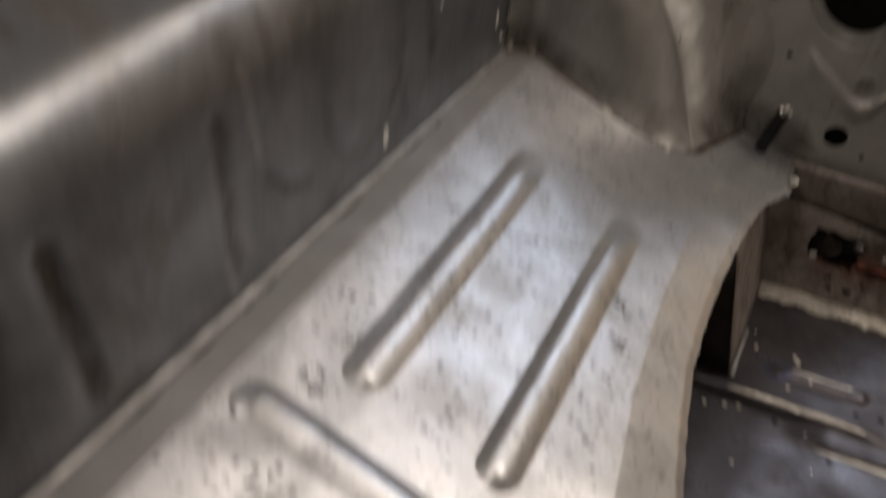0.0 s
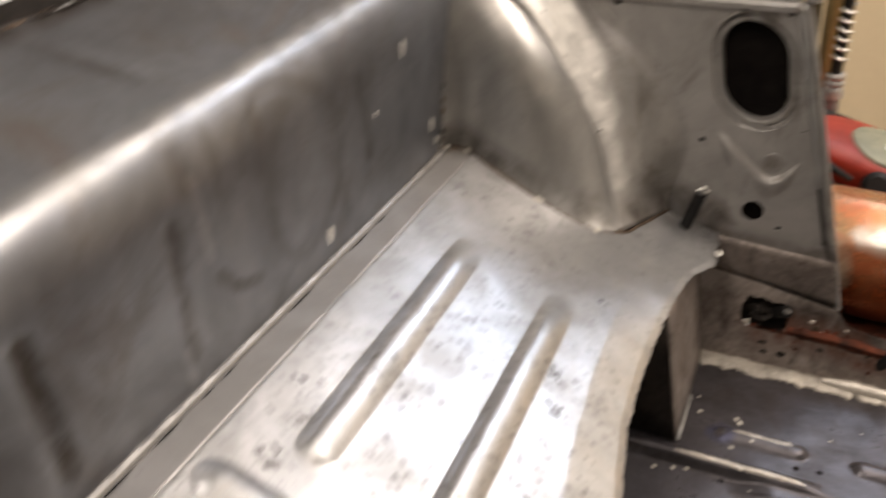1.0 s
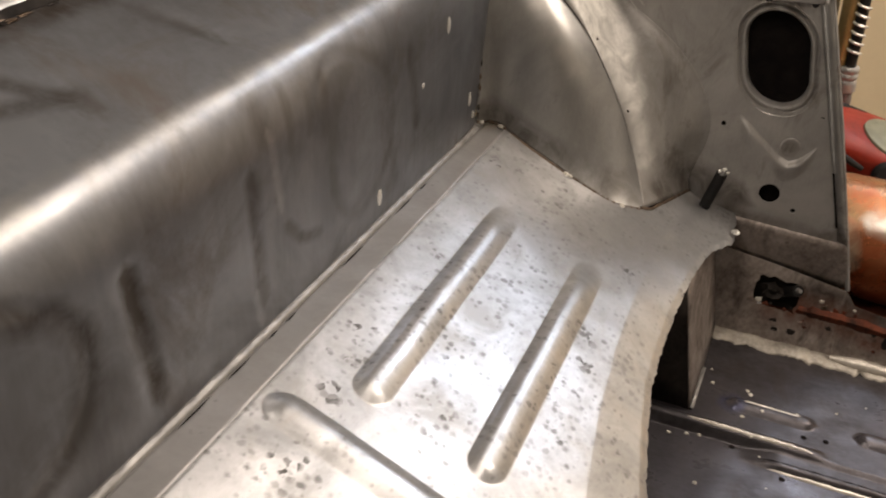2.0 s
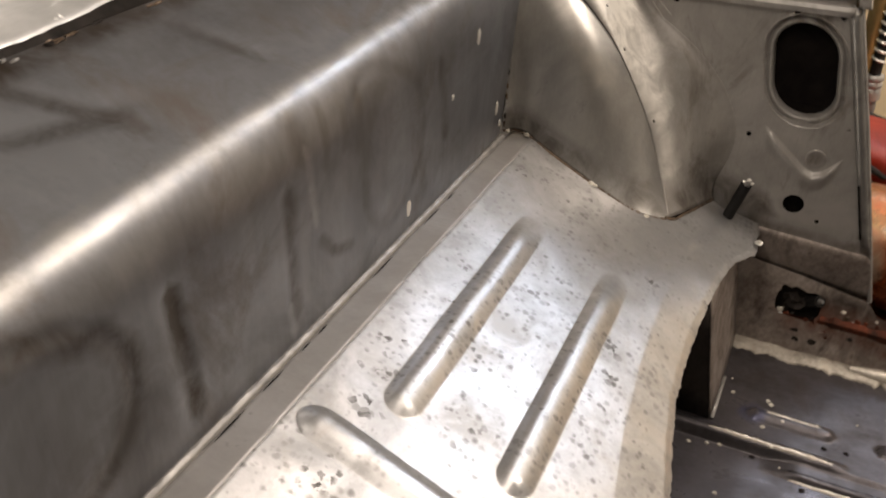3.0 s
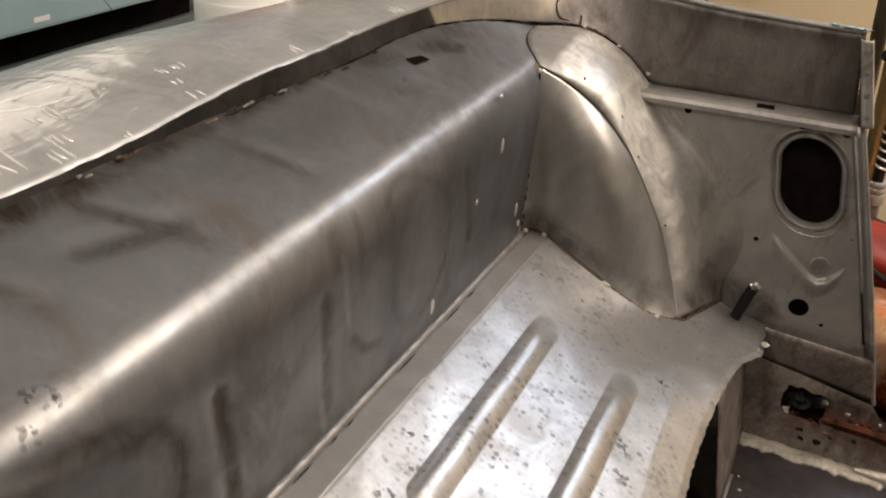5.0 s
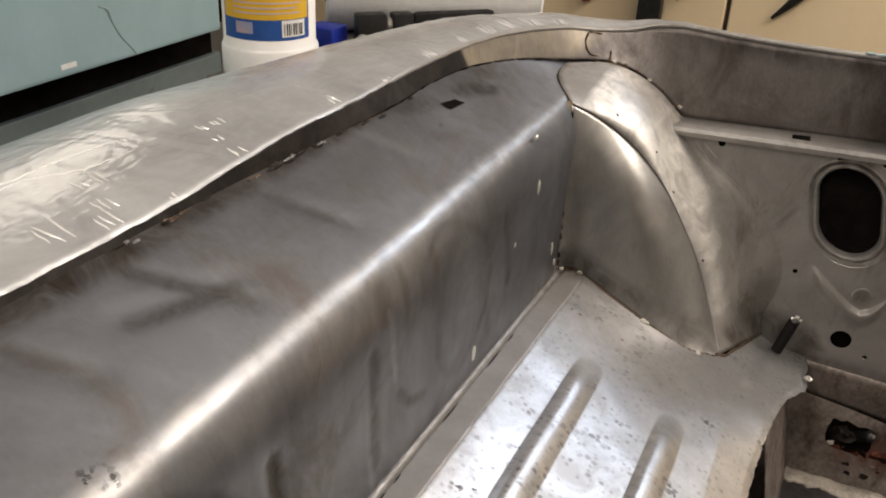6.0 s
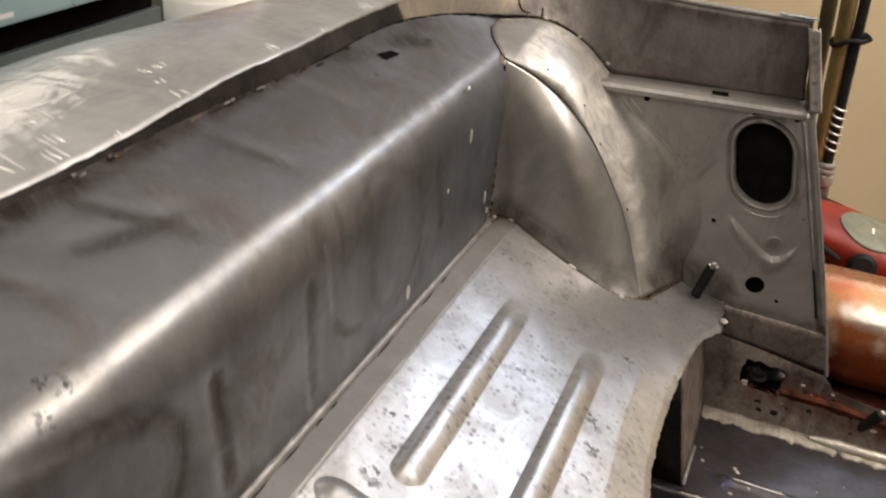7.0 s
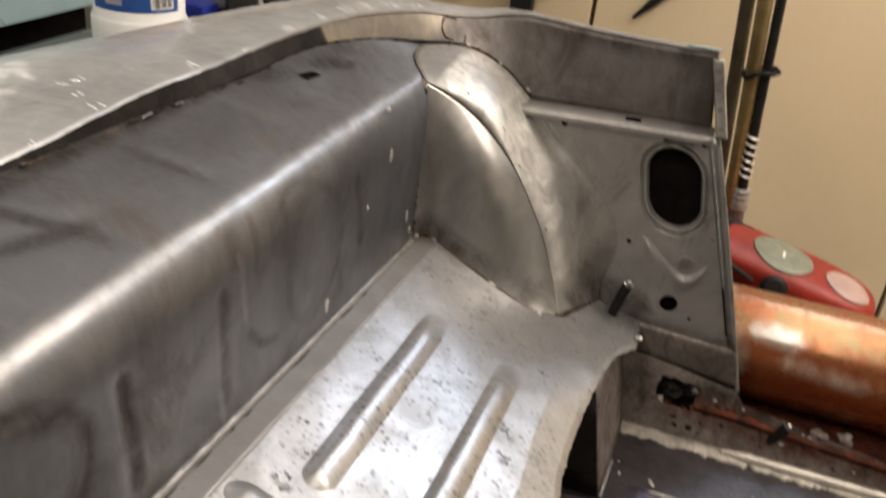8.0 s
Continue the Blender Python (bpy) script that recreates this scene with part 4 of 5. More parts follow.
def on_wing(k, i):
    """A place just proud of the wing skin, by row and column of its sheet."""
    ka, ia = int(k), int(i)
    p = wing_rows[ka][ia].lerp(wing_rows[ka + 1][ia], k - ka)
    q = wing_rows[ka][ia + 1].lerp(wing_rows[ka + 1][ia + 1], k - ka)
    return p.lerp(q, i - ia) + Vector((0, 0, 0.0005))


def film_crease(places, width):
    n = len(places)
    part("film_wrinkle", tube([on_wing(k, max(0, i)) for k, i in places], width, 6, taper=[0.25 + 0.75 * math.sin(math.pi * (q + 0.5) / n) for q in range(n)]), film_fold_glint, body, "film wrinkle with its glint painted white")


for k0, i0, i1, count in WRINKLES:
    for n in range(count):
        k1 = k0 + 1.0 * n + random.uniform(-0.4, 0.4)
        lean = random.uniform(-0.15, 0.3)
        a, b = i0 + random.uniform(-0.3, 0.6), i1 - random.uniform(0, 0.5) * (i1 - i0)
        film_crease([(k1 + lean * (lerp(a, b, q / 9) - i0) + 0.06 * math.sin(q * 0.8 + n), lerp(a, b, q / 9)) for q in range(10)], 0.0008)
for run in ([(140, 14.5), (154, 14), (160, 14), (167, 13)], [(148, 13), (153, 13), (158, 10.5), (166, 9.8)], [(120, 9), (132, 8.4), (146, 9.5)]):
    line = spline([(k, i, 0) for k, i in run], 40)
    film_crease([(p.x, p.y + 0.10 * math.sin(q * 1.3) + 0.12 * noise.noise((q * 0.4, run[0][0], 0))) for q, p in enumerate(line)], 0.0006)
part("rolled_lip", tube([p + Vector((0, 0, 0.001)) for p in upper[196:]], 0.0032, 8, taper=[min(1.0, 0.05 + k / 60) for k in range(len(upper) - 196)]), bulk_steel, body, "rolled bright edge")

# bulkhead with its openings
OVAL = (0.0385, 0.3425, 0.0345, 0.0535)
OUTLINE = [(-0.20, 0.16), (-0.06, 0.145), (0.018, 0.138), (0.09, 0.134), (0.168, 0.132), (0.147, 0.204), (0.123, 0.282), (0.101, 0.352), (0.078, 0.423), (0.0, 0.4165), (-0.166, 0.410), (-0.20, 0.36)]
HOLES = [stadium(OVAL[0], OVAL[1], OVAL[2] + 0.0105, OVAL[3] + 0.0105, -0.2, 20), ring(0.067, 0.1785, 0.0125), ring(-0.004, 0.2565, 0.0032, 10), ring(0.1015, 0.2835, 0.003, 10), ring(0.0985, 0.162, 0.003, 10),
         ring(-0.119, 0.4015, 0.0045, 10), ring(0.014, 0.4085, 0.0035, 10), ring(0.062, 0.4105, 0.004, 10), ring(0.0765, 0.2425, 0.0022, 10)]
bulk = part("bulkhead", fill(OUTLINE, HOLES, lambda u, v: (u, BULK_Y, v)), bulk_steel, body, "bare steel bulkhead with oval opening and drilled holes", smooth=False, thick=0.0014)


rim = []
for grow, depth in ((0.0130, 0.9842), (0.0118, 0.9836), (0.0104, 0.9850), (0.0092, 0.9892), (0.0080, 0.9900), (0.0066, 0.9885), (0.0048, 0.9862), (0.0026, 0.9862), (0.0010, 0.9885), (0.0, 0.9925), (0.0, 1.0)):
    row = [(u, depth, v) for u, v in stadium(OVAL[0], OVAL[1], OVAL[2] + grow, OVAL[3] + grow, -0.2, 20)]
    rim.append(row + row[:1])
part("oval_rim", sheet(rim), bulk_steel, bulk, "dished pressed rim round the oval opening")
# Solid black blocks stand in for the shade behind the openings.
part("cavity_shade", block((-0.20, 1.0015, 0.10), (0.106, 1.03, 0.300)), shade_and_print_black, bulk, smooth=False)
part("cavity_shade", block((-0.20, 1.0015, 0.3005), (0.082, 1.03, 0.400)), shade_and_print_black, bulk, smooth=False)
VEE = [(0.008, 0.2715), (0.019, 0.262), (0.036, 0.248), (0.054, 0.2335), (0.067, 0.2235), (0.078, 0.2190), (0.088, 0.2235), (0.098, 0.235), (0.108, 0.250)]
rows = []
for j in range(70):
    z = lerp(0.196, 0.285, j / 69)
    row = []
    for i in range(70):
        x = lerp(0.006, 0.110, i / 69)
        above = (z - pick(VEE, x)) * 0.8
        swell = smooth_step(-0.020, -0.001, above) * smooth_step(0.0050, 0.0, above)
        swell *= smooth_step(0.008, 0.030, x) * smooth_step(0.108, 0.092, x)
        row.append((x, 0.98445 - 0.0070 * swell, z))
    rows.append(row)
part("vee_pressing", sheet(rows), bulk_steel, bulk, "vee shaped pressing with a bright upper edge")
rows = []
for k in range(30):
    t = k / 29
    x = lerp(-0.192, 0.070, t)
    z = lerp(0.408, 0.4185, t)
    rows.append([(x, 0.9835, z - 0.006), (x, 0.979, z - 0.005), (x, 0.9765, z + 0.001), (x, 0.978, z + 0.005), (x, 0.984, z + 0.0062), (x, 0.995, z + 0.0045), (x, 1.025, z + 0.005)])
ledge = part("ledge", sheet(rows), ledge_steel, bulk, "narrow ledge with bright rolled front edge", thick=0.001)
bm = bmesh.new()
bm.faces.new([bm.verts.new(p) for p in ((-0.043, 0.992, 0.4195), (-0.022, 0.992, 0.4205), (-0.024, 1.010, 0.4205), (-0.044, 1.010, 0.4195))])
part("square_hole", bm, shade_and_print_black, ledge, smooth=False)
rows = []
for k in range(30):
    t = k / 29
    x, z = lerp(0.050, 0.0765, t), lerp(0.520, 0.424, t)
    rows.append([(x - 0.004, 1.034, z), (x - 0.004, 0.986, z), (x - 0.003, 0.981, z), (x + 0.003, 0.9795, z), (x + 0.009, 0.981, z), (x + 0.010, 0.99, z)])
flange = part("end_flange", sheet([row[2:] for row in rows]), bulk_steel, body, "upright end flange with welds", thick=0.0012)
# Corner shade is painted here together with the grime.
part("flange_side", sheet([row[:3] for row in rows]), shade_grime_steel, flange, "inner side of the end flange, grime and corner shade in its colour")
for k in range(4):
    t = (k + 0.5) / 4
    part("plug_weld", blob((lerp(0.053, 0.0795, t), 0.9795, lerp(0.520, 0.424, t)), (0.003, 0.0008, 0.004), k), strip_steel, body, "dull plug weld")
rows = []
for k in range(24):
    t = k / 23
    low_edge = Vector((lerp(0.018, 0.187, t), 0.9935 + 0.001 * noise.noise((t * 9, 0, 0)), lerp(0.088, 0.066, t)))
    high_edge = Vector((lerp(0.016, 0.170, t), 0.9845, lerp(0.139, 0.132, t)))
    rows.append([high_edge.lerp(low_edge, i / 6) + Vector((0, -0.003 * math.sin(math.pi * i / 6), 0)) for i in range(7)])
part("lower_return", sheet(rows), kick_steel, bulk, "darker bent lower edge of the bulkhead", thick=0.0012)
part("edge_strip", sheet([[(lerp(0.063, 0.157, t), 0.9832, lerp(0.424, 0.137, t)), (lerp(0.0765, 0.1690, t), 0.9828, lerp(0.424, 0.133, t))] for t in (k / 20 for k in range(21))]), arch_steel, bulk, "lighter folded edge strip", thick=0.0014)
part("dimple", lathe([(0.0120, 0.0), (0.0112, 0.0005), (0.0095, 0.0007), (0.0075, 0.0004), (0.002, 0.0003)], (0.0765, 0.9842, 0.2425), (0, -1, 0), 28), bulk_steel, bulk, "shallow round dimple")
part("slot", sheet([[(lerp(0.129, 0.1505, t) + dx, 0.9815, lerp(0.222, 0.153, t)) for dx in (0.0, 0.0022)] for t in (k / 8 for k in range(9))]), shade_and_print_black, bulk, smooth=False)
for k, (x0, z0, x1, z1) in enumerate(((-0.150, 0.3985, -0.128, 0.374), (-0.1405, 0.3985, -0.121, 0.381))):
    part("scrape", tube([(lerp(x0, x1, q / 8), 0.9842, lerp(z0, z1, q / 8)) for q in range(9)], 0.0009, 6, taper=[0.3 + 0.7 * math.sin(math.pi * (q + 0.5) / 9) for q in range(9)]), ledge_steel, bulk, "bright scrape")
part("edge_fold", tube([(0.0765, 0.986, 0.424), (0.123, 0.986, 0.282), (0.169, 0.986, 0.133), (0.1875, 0.992, 0.066)], 0.0028, 8), bulk_steel, bulk)

random.seed(21)
for k in range(7):
    x = random.uniform(0.010, 0.052)
    part("paint_fleck", blob((x, 1.031 + random.uniform(-0.001, 0.001), 0.5215 - 0.03 * max(0, x - 0.03)), (random.uniform(0.002, 0.006), 0.0022, 0.0012), k, 0.7), blue_paint, body, "pale blue paint fleck")
# black sleeved stud and the bright weld on the pan's tab
stud = part("stud", tube([(-0.003, 0.949, 0.160), (0.009, 0.944, 0.210)], 0.0068, 12), black_rubber, body, "black sleeved stud with bare tip")
part("stud_tip", tube([(0.009, 0.944, 0.210), (0.0112, 0.943, 0.2145), (0.0125, 0.9425, 0.218)], 0.0050, 8, taper=(1.0, 1.0, 0.5)), strip_steel, stud, "bare bright tip")
for k, (dx, dz) in enumerate(((-0.004, 0.0015), (0.0005, 0.004), (0.004, 0.0005))):
    part("bright_flake", blob((0.0108 + dx, 0.9405, 0.2135 + dz), (0.0026, 0.002, 0.0018), k + 40, 1.0), weld_bright, stud, "bare bright flake")
part("plug_weld", blob((0.0405, 0.925, 0.147), (0.0045, 0.004, 0.0035), 2, 0.5), weld_bright, pan, "bright weld blob")

# lower floor, kick panel and riser
LOW = -0.02
def riser_x(y, z):
    """The riser under the pan leans in as it rises."""
    return 0.040 + 0.03 * (y - 0.783) - 0.2 * (z - LOW)


riser = []
for k in range(9):
    y0 = lerp(0.784, 0.958, k / 8)
    high = floor_z(0.012, y0) - 0.006
    riser.append([(riser_x(y0, z) + 0.0008 * noise.noise((y0 * 25, z * 25, 0)), y0, z) for z in (lerp(LOW, high, i / 7) for i in range(8))])
part("riser", sheet(riser), kick_steel, body, "plain dark steel riser under the pan", thick=0.0014)
# Near-black sheet that paints the unlit space under the pan.
part("closing_panel", sheet([[(lerp(-0.255, riser_x(0.784, z) - 0.0008, i / 7), 0.785, min(z, floor_z(lerp(-0.255, 0.04, i / 7), 0.785) - 0.006)) for i in range(8)] for z in (LOW, 0.02, 0.06, 0.10, 0.138)]), shade_grime_steel, body, "closing panel under the pan, shade put into its dark colour", thick=0.0012)
part("riser_flange", sheet([[(0.0400 + 0.03 * (y0 - 0.783), y0, LOW + 0.0045), (0.0445 + 0.03 * (y0 - 0.783), y0 + 0.001, LOW + 0.0035)] for y0 in (0.784, 0.81, 0.84, 0.866)]), strip_steel, body, "paler foot flange of the riser", thick=0.001)
kick_holes = [[]]
for k in range(26):
    a = 2 * math.pi * k / 26
    r = 0.92 + 0.30 * noise.noise((2.2 * math.cos(a), 2.2 * math.sin(a), 4)) + 0.20 * noise.noise((6 * math.cos(a), 6 * math.sin(a), 1))
    kick_holes[0].append((0.109 + 0.030 * r * math.copysign(abs(math.cos(a)) ** 0.6, math.cos(a)), 0.047 + 0.021 * r * math.copysign(abs(math.sin(a)) ** 0.6, math.sin(a))))


def kick(u, v):
    return (u, lerp(0.957, 0.986, (v - LOW) / 0.105), v)


part("kick_panel", fill([(-0.03, LOW), (0.75, LOW), (0.75, 0.0), (0.45, 0.022), (0.20, 0.054), (0.186, 0.07), (0.10, 0.083), (0.036, 0.09), (-0.03, 0.095)], kick_holes, kick), kick_steel, body, "rust stained kick panel with a cut hole", smooth=False, thick=0.0012)
bolt = part("bolt", tube([(0.118, 0.995, 0.040), (0.131, 0.972, 0.060)], 0.0075, 10), black_rubber, body, "grimy bolt in the cut hole")
part("bolt_tip", tube([(0.131, 0.972, 0.060), (0.1335, 0.968, 0.063)], 0.0042, 8, taper=(1.0, 0.6)), strip_steel, bolt)
rows = []
for k in range(90):
    t = k / 89
    x = lerp(0.137, 0.60, t)
    z = pick([(0.137, 0.034), (0.19, 0.034), (0.27, 0.029), (0.60, 0.010)], x)
    w = max(0.002, 0.0085 + 0.008 * noise.noise((x * 31, 1, 0)) + 0.005 * noise.noise((x * 120, 4, 0)))
    y = kick(x, z)[1]
    rows.append([(x, y - 0.001, z + w), (x, y - 0.004 - 0.3 * w, z + 0.4 * w), (x, y - 0.0045, z - 0.4 * w), (x, y - 0.001, z - w)])
part("bright_edge", tube([(lerp(0.188, 0.55, k / 40), 0.9535 - 0.0004 * k / 40, LOW + 0.0065 + 0.0007 * noise.noise((k * 0.6, 1, 0))) for k in range(41)], 0.0078, 10, taper=[min(1, 0.4 + 0.2 * k) * (1 + 0.2 * noise.noise((k * 0.9, 0, 2))) for k in range(41)]), pale_edge, body, "bare bright edge above the seam sealer")
bolt = part("bolt", tube([(0.245, 0.972, 0.012), (0.262, 0.962, 0.050)], 0.0075, 10), black_rubber, body, "grimy black bolt")
part("bolt_tip", tube([(0.262, 0.962, 0.050), (0.2635, 0.9615, 0.053)], 0.003, 8), weld_bright, bolt)
random.seed(31)
for k in range(36):
    x = random.uniform(0.085, 0.40)
    z = 0.026 + 0.012 * random.gauss(0, 1)
    z = max(0.002, min(0.060 - 0.08 * max(0, x - 0.15), z))
    r = random.uniform(0.0010, 0.0036)
    part("scale_flake", blob((x, kick(x, z)[1] - 0.0008, z), (r * 1.5, 0.0013, r), k, 1.2), random.choice((rust, shade_grime_steel, rust, shade_grime_steel, kick_steel, rust, shade_grime_steel)) if k % 11 else crumb_paint, body, "loose rust flake")
for k in range(18):
    x = 0.16 + 0.16 * random.random() ** 1.5
    z = 0.052 - 0.10 * max(0, x - 0.17) + random.uniform(-0.012, 0.004)
    r = random.uniform(0.0012, 0.0030)
    part("scale_chip", blob((x, kick(x, z)[1] - 0.0010, z), (r * 1.3, 0.0014, r), k + 40, 1.0), random.choice((crumb_paint, pale_edge, rust, brown_weld)), body, "pale chip of scale below the tank")
part("pipe_nub", blob((0.100, 0.982, 0.046), (0.012, 0.010, 0.010), 7, 1.2), shade_grime_steel, body, "grimy round pipe end in the cut hole")
part("rust_scale", sheet(rows), rust, body, "band of flaking red rust")
# Dark block in place of the shade behind the cut hole.
part("cavity_shade", block((0.07, 0.996, 0.015), (0.18, 1.03, 0.085)), shade_grime_steel, body, smooth=False)


def low_z(x, y):
    h = 0.0
    for xa, ya, xb, half, top in ((0.092, 0.818, 0.166, 0.0130, 0.0065), (0.236, 0.818, 0.42, 0.0130, 0.0065)):
        d = math.hypot(x - min(xb, max(xa, x)), y - ya) / half
        h = max(h, top * max(0, 1 - d ** 3) ** 1.2)
    # worn front edge, then down to the next level in one step or two
    far = smooth_step(0.10, 0.15, x)
    h += 0.0035 * max(0, 1 - ((y - 0.770) / 0.008) ** 2) * smooth_step(0.20, 0.17, x)
    h -= lerp(0.011, 0.004, far) * smooth_step(0.766, 0.758, y) + 0.007 * far * smooth_step(0.743, 0.736, y)
    return LOW + h + 0.0006 * noise.noise((x * 30, y * 30, 3))


rows = [[(lerp(-0.12, 0.75, i / 260), y, low_z(lerp(-0.12, 0.75, i / 260), y)) for i in range(261)] for y in [lerp(0.05, 0.70, j / 60) for j in range(60)] + [lerp(0.70, 0.962, j / 240) for j in range(241)]]
low = part("lower_floor", sheet(rows), rusty_steel, body, "grimy dark lower floor with pressed beads", thick=0.0014)
random.seed(3)
rows = []
for k in range(160):
    x = lerp(0.039, 0.60, k / 159)
    ragged = 0.009 * noise.noise((x * 38, 0, 3)) + 0.006 * noise.noise((x * 130, 0, 1)) + 0.006 * noise.noise((x * 330, 0, 2))
    rows.append([(x, 0.9605, LOW + 0.007 + 0.3 * ragged), (x, 0.954, LOW + 0.0055), (x, 0.946 + 0.4 * ragged, LOW + 0.0040), (x, 0.9415 + 0.8 * ragged, LOW + 0.0022), (x, 0.938 + ragged, LOW + 0.0004)])
part("seam_sealer", sheet(rows), sealer, low, "cracked cream seam sealer", thick=0.001)
CRUMBS = [(0.059, 0.845), (0.100, 0.848), (0.104, 0.842), (0.099, 0.798), (0.112, 0.766), (0.058, 0.758), (0.044, 0.754), (0.024, 0.748), (0.065, 0.681)]
CRUMBS += [(random.uniform(0.05, 0.34), random.uniform(0.70, 0.905)) for k in range(14)]
for k, (x, y) in enumerate(CRUMBS):
    s = 0.0022 if k < 9 else random.choice((0.0010, 0.0013, 0.0018))
    tagged(part("crumb", blob((x, y, low_z(x, y) + s * 0.6), (s * 1.2, s, s * 0.7), k, 0.6), crumb_paint, None), "pale crumb of scraped paint on the lower floor", "paint crumb", "paint crumbs")
for x, y in ((0.168, 0.793), (0.192, 0.796), (0.095, 0.7545), (0.152, 0.727), (0.31, 0.79)):
    part("drilled_hole", lathe([(0.0001, 0.0), (0.0032, 0.0), (0.0034, 0.0002)], (x, y, low_z(x, y) + 0.0009)), shade_and_print_black, low, "small dark hole")
for x0, x1, y0 in ((0.040, 0.180, 0.7685), (0.135, 0.42, 0.7370)):
    line = [(lerp(x0, x1, k / 40), y0 + 0.0007 * noise.noise((k * 0.4, y0, 0)), 0) for k in range(41)]
    part("worn_edge", tube([(x, y, low_z(x, y) - 0.0002) for x, y, z in line], 0.0030, 8, taper=[max(0.3, 1 + 0.4 * noise.noise((k * 0.9, 3, y0))) * min(1, 0.3 + 0.1 * min(k, 40 - k)) for k in range(41)]), pale_edge, low, "bare worn ridge")
part("worn_edge", tube([(lerp(0.090, 0.170, k / 20), 0.8205 + 0.0006 * noise.noise((k, 0, 0)), low_z(lerp(0.090, 0.170, k / 20), 0.8205) - 0.0008) for k in range(21)], 0.0022, 8, taper=[min(1, 0.3 + 0.2 * min(k, 20 - k)) for k in range(21)]), pale_edge, low, "bare worn ridge")
# Black tube laid along the step's crease as its shadow line.
part("joint_or_shadow_line", tube([(lerp(0.125, 0.26, k / 30), 0.7455 + 0.0005 * noise.noise((k * 0.5, 2, 2)), low_z(lerp(0.125, 0.26, k / 30), 0.7455)) for k in range(31)], 0.0013, 6, taper=[max(0.2, 0.9 + 0.6 * noise.noise((k * 0.5, 4, 1))) for k in range(31)]), shade_and_print_black, low, "thin dark line painting the crease's shadow")
part("chassis_rail", block((0.06, 0.0, GROUND), (0.14, 0.95, LOW - 0.022), 0.004), rusty_steel, body, smooth=False)
part("chassis_rail", block((-0.36, -0.5, GROUND), (-0.29, 0.82, 0.30), 0.004), rusty_steel, body, smooth=False)

# ---- beside the car: cabinet, bench and what lies on it ----
cabinet = thing("tool_cabinet", (-1.45, 0.5, GROUND), "pale blue enamelled steel tool cabinet against the wall", "cabinet")
part("lower_case", block((-1.75, -0.6, GROUND), (-1.25, 1.47, 0.240), 0.004), shaded_case_paint, cabinet, smooth=False)
# Black filler blocks here and at the side paint the gaps' shade.
part("recess_shade", block((-1.74, -0.59, 0.240), (-1.262, 1.455, 0.325)), shade_and_print_black, cabinet, smooth=False)
upper_case = part("upper_case", block((-1.75, -0.6, 0.325), (-1.15, 1.35, 0.74), 0.006), blue_paint, cabinet, smooth=False)
part("side_gap_shade", block((-1.74, 1.352, 0.325), (-1.19, 1.45, 0.74)), shade_and_print_black, cabinet, smooth=False)
part("rust_stain", tube(spline([(-1.1493, 1.035, 0.424), (-1.1493, 1.055, 0.415), (-1.1493, 1.062, 0.393), (-1.1493, 1.078, 0.366), (-1.1493, 1.101, 0.341), (-1.1493, 1.112, 0.327)], 20), 0.0016, 6, taper=[1.8 if 2 < k < 7 else 0.7 for k in range(20)]), faded_enamel, upper_case, "grey scratch in the enamel")
part("chip", block((-1.151, 0.940, 0.338), (-1.1488, 0.972, 0.346)), white_plastic, upper_case, "pale chip in the enamel", smooth=False)

bench = thing("workbench", (-0.82, 1.2, GROUND), "low dark wooden workbench behind the car", "workbench")
BENCH = 0.432
part("bench_top", block((-0.735, 0.79, BENCH - 0.04), (-0.46, 1.40, BENCH), 0.004), bench_wood, bench, smooth=False)
for x, y in ((-0.70, 0.84), (-0.56, 0.84), (-0.70, 1.28), (-0.56, 1.28)):
    part("leg", block((x - 0.03, y - 0.03, GROUND), (x + 0.03, y + 0.03, BENCH - 0.04), 0.003), bench_wood, bench, smooth=False)

BX, BY = -0.672, 0.845
bottle = thing("bottle", (BX, BY, BENCH), "white plastic bottle with a yellow and blue label", "bottle")
part("bottle_body", lathe([(0.054, 0), (0.0595, 0.004), (0.0605, 0.010), (0.0605, 0.040), (0.0590, 0.043), (0.0575, 0.045), (0.0575, 0.20), (0.050, 0.225), (0.025, 0.245), (0.021, 0.25), (0.021, 0.265)], (BX, BY, BENCH)), white_plastic, bottle)
part("cap", lathe([(0.024, 0.262), (0.025, 0.264), (0.025, 0.285), (0.022, 0.288)], (BX, BY, BENCH)), label_blue, bottle)
toward = math.atan2(-0.1 - BY, 0.0 - BX)


def wrap(a0, a1, h0, h1, r):
    return sheet([[(BX + r * math.cos(toward + lerp(a0, a1, i / 14)), BY + r * math.sin(toward + lerp(a0, a1, i / 14)), BENCH + h) for i in range(15)] for h in (h0, h1)])


label = part("label", wrap(-1.15, 0.95, 0.056, 0.19, 0.0579), label_blue, bottle, "blue and yellow paper label")
part("label_panel", wrap(-1.10, 0.90, 0.081, 0.112, 0.0582), label_yellow, label)
part("label_panel", wrap(-1.0, 0.86, 0.114, 0.15, 0.0582), label_lilac, label)
part("label_panel", wrap(0.25, 0.80, 0.060, 0.080, 0.0582), white_plastic, label)
part("label_panel", wrap(-0.75, -0.35, 0.064, 0.078, 0.0582), label_red, label)
for k in range(9):
    a = 0.30 + k * 0.05
    part("label_bar", wrap(a, a + (0.03 if k % 3 else 0.015), 0.062, 0.076, 0.0585), shade_and_print_black, label)
for k in range(4):
    part("label_bar", wrap(-0.8, 0.7 - 0.1 * (k % 2), 0.088 + k * 0.006, 0.0895 + k * 0.006, 0.0585), label_lilac, label)

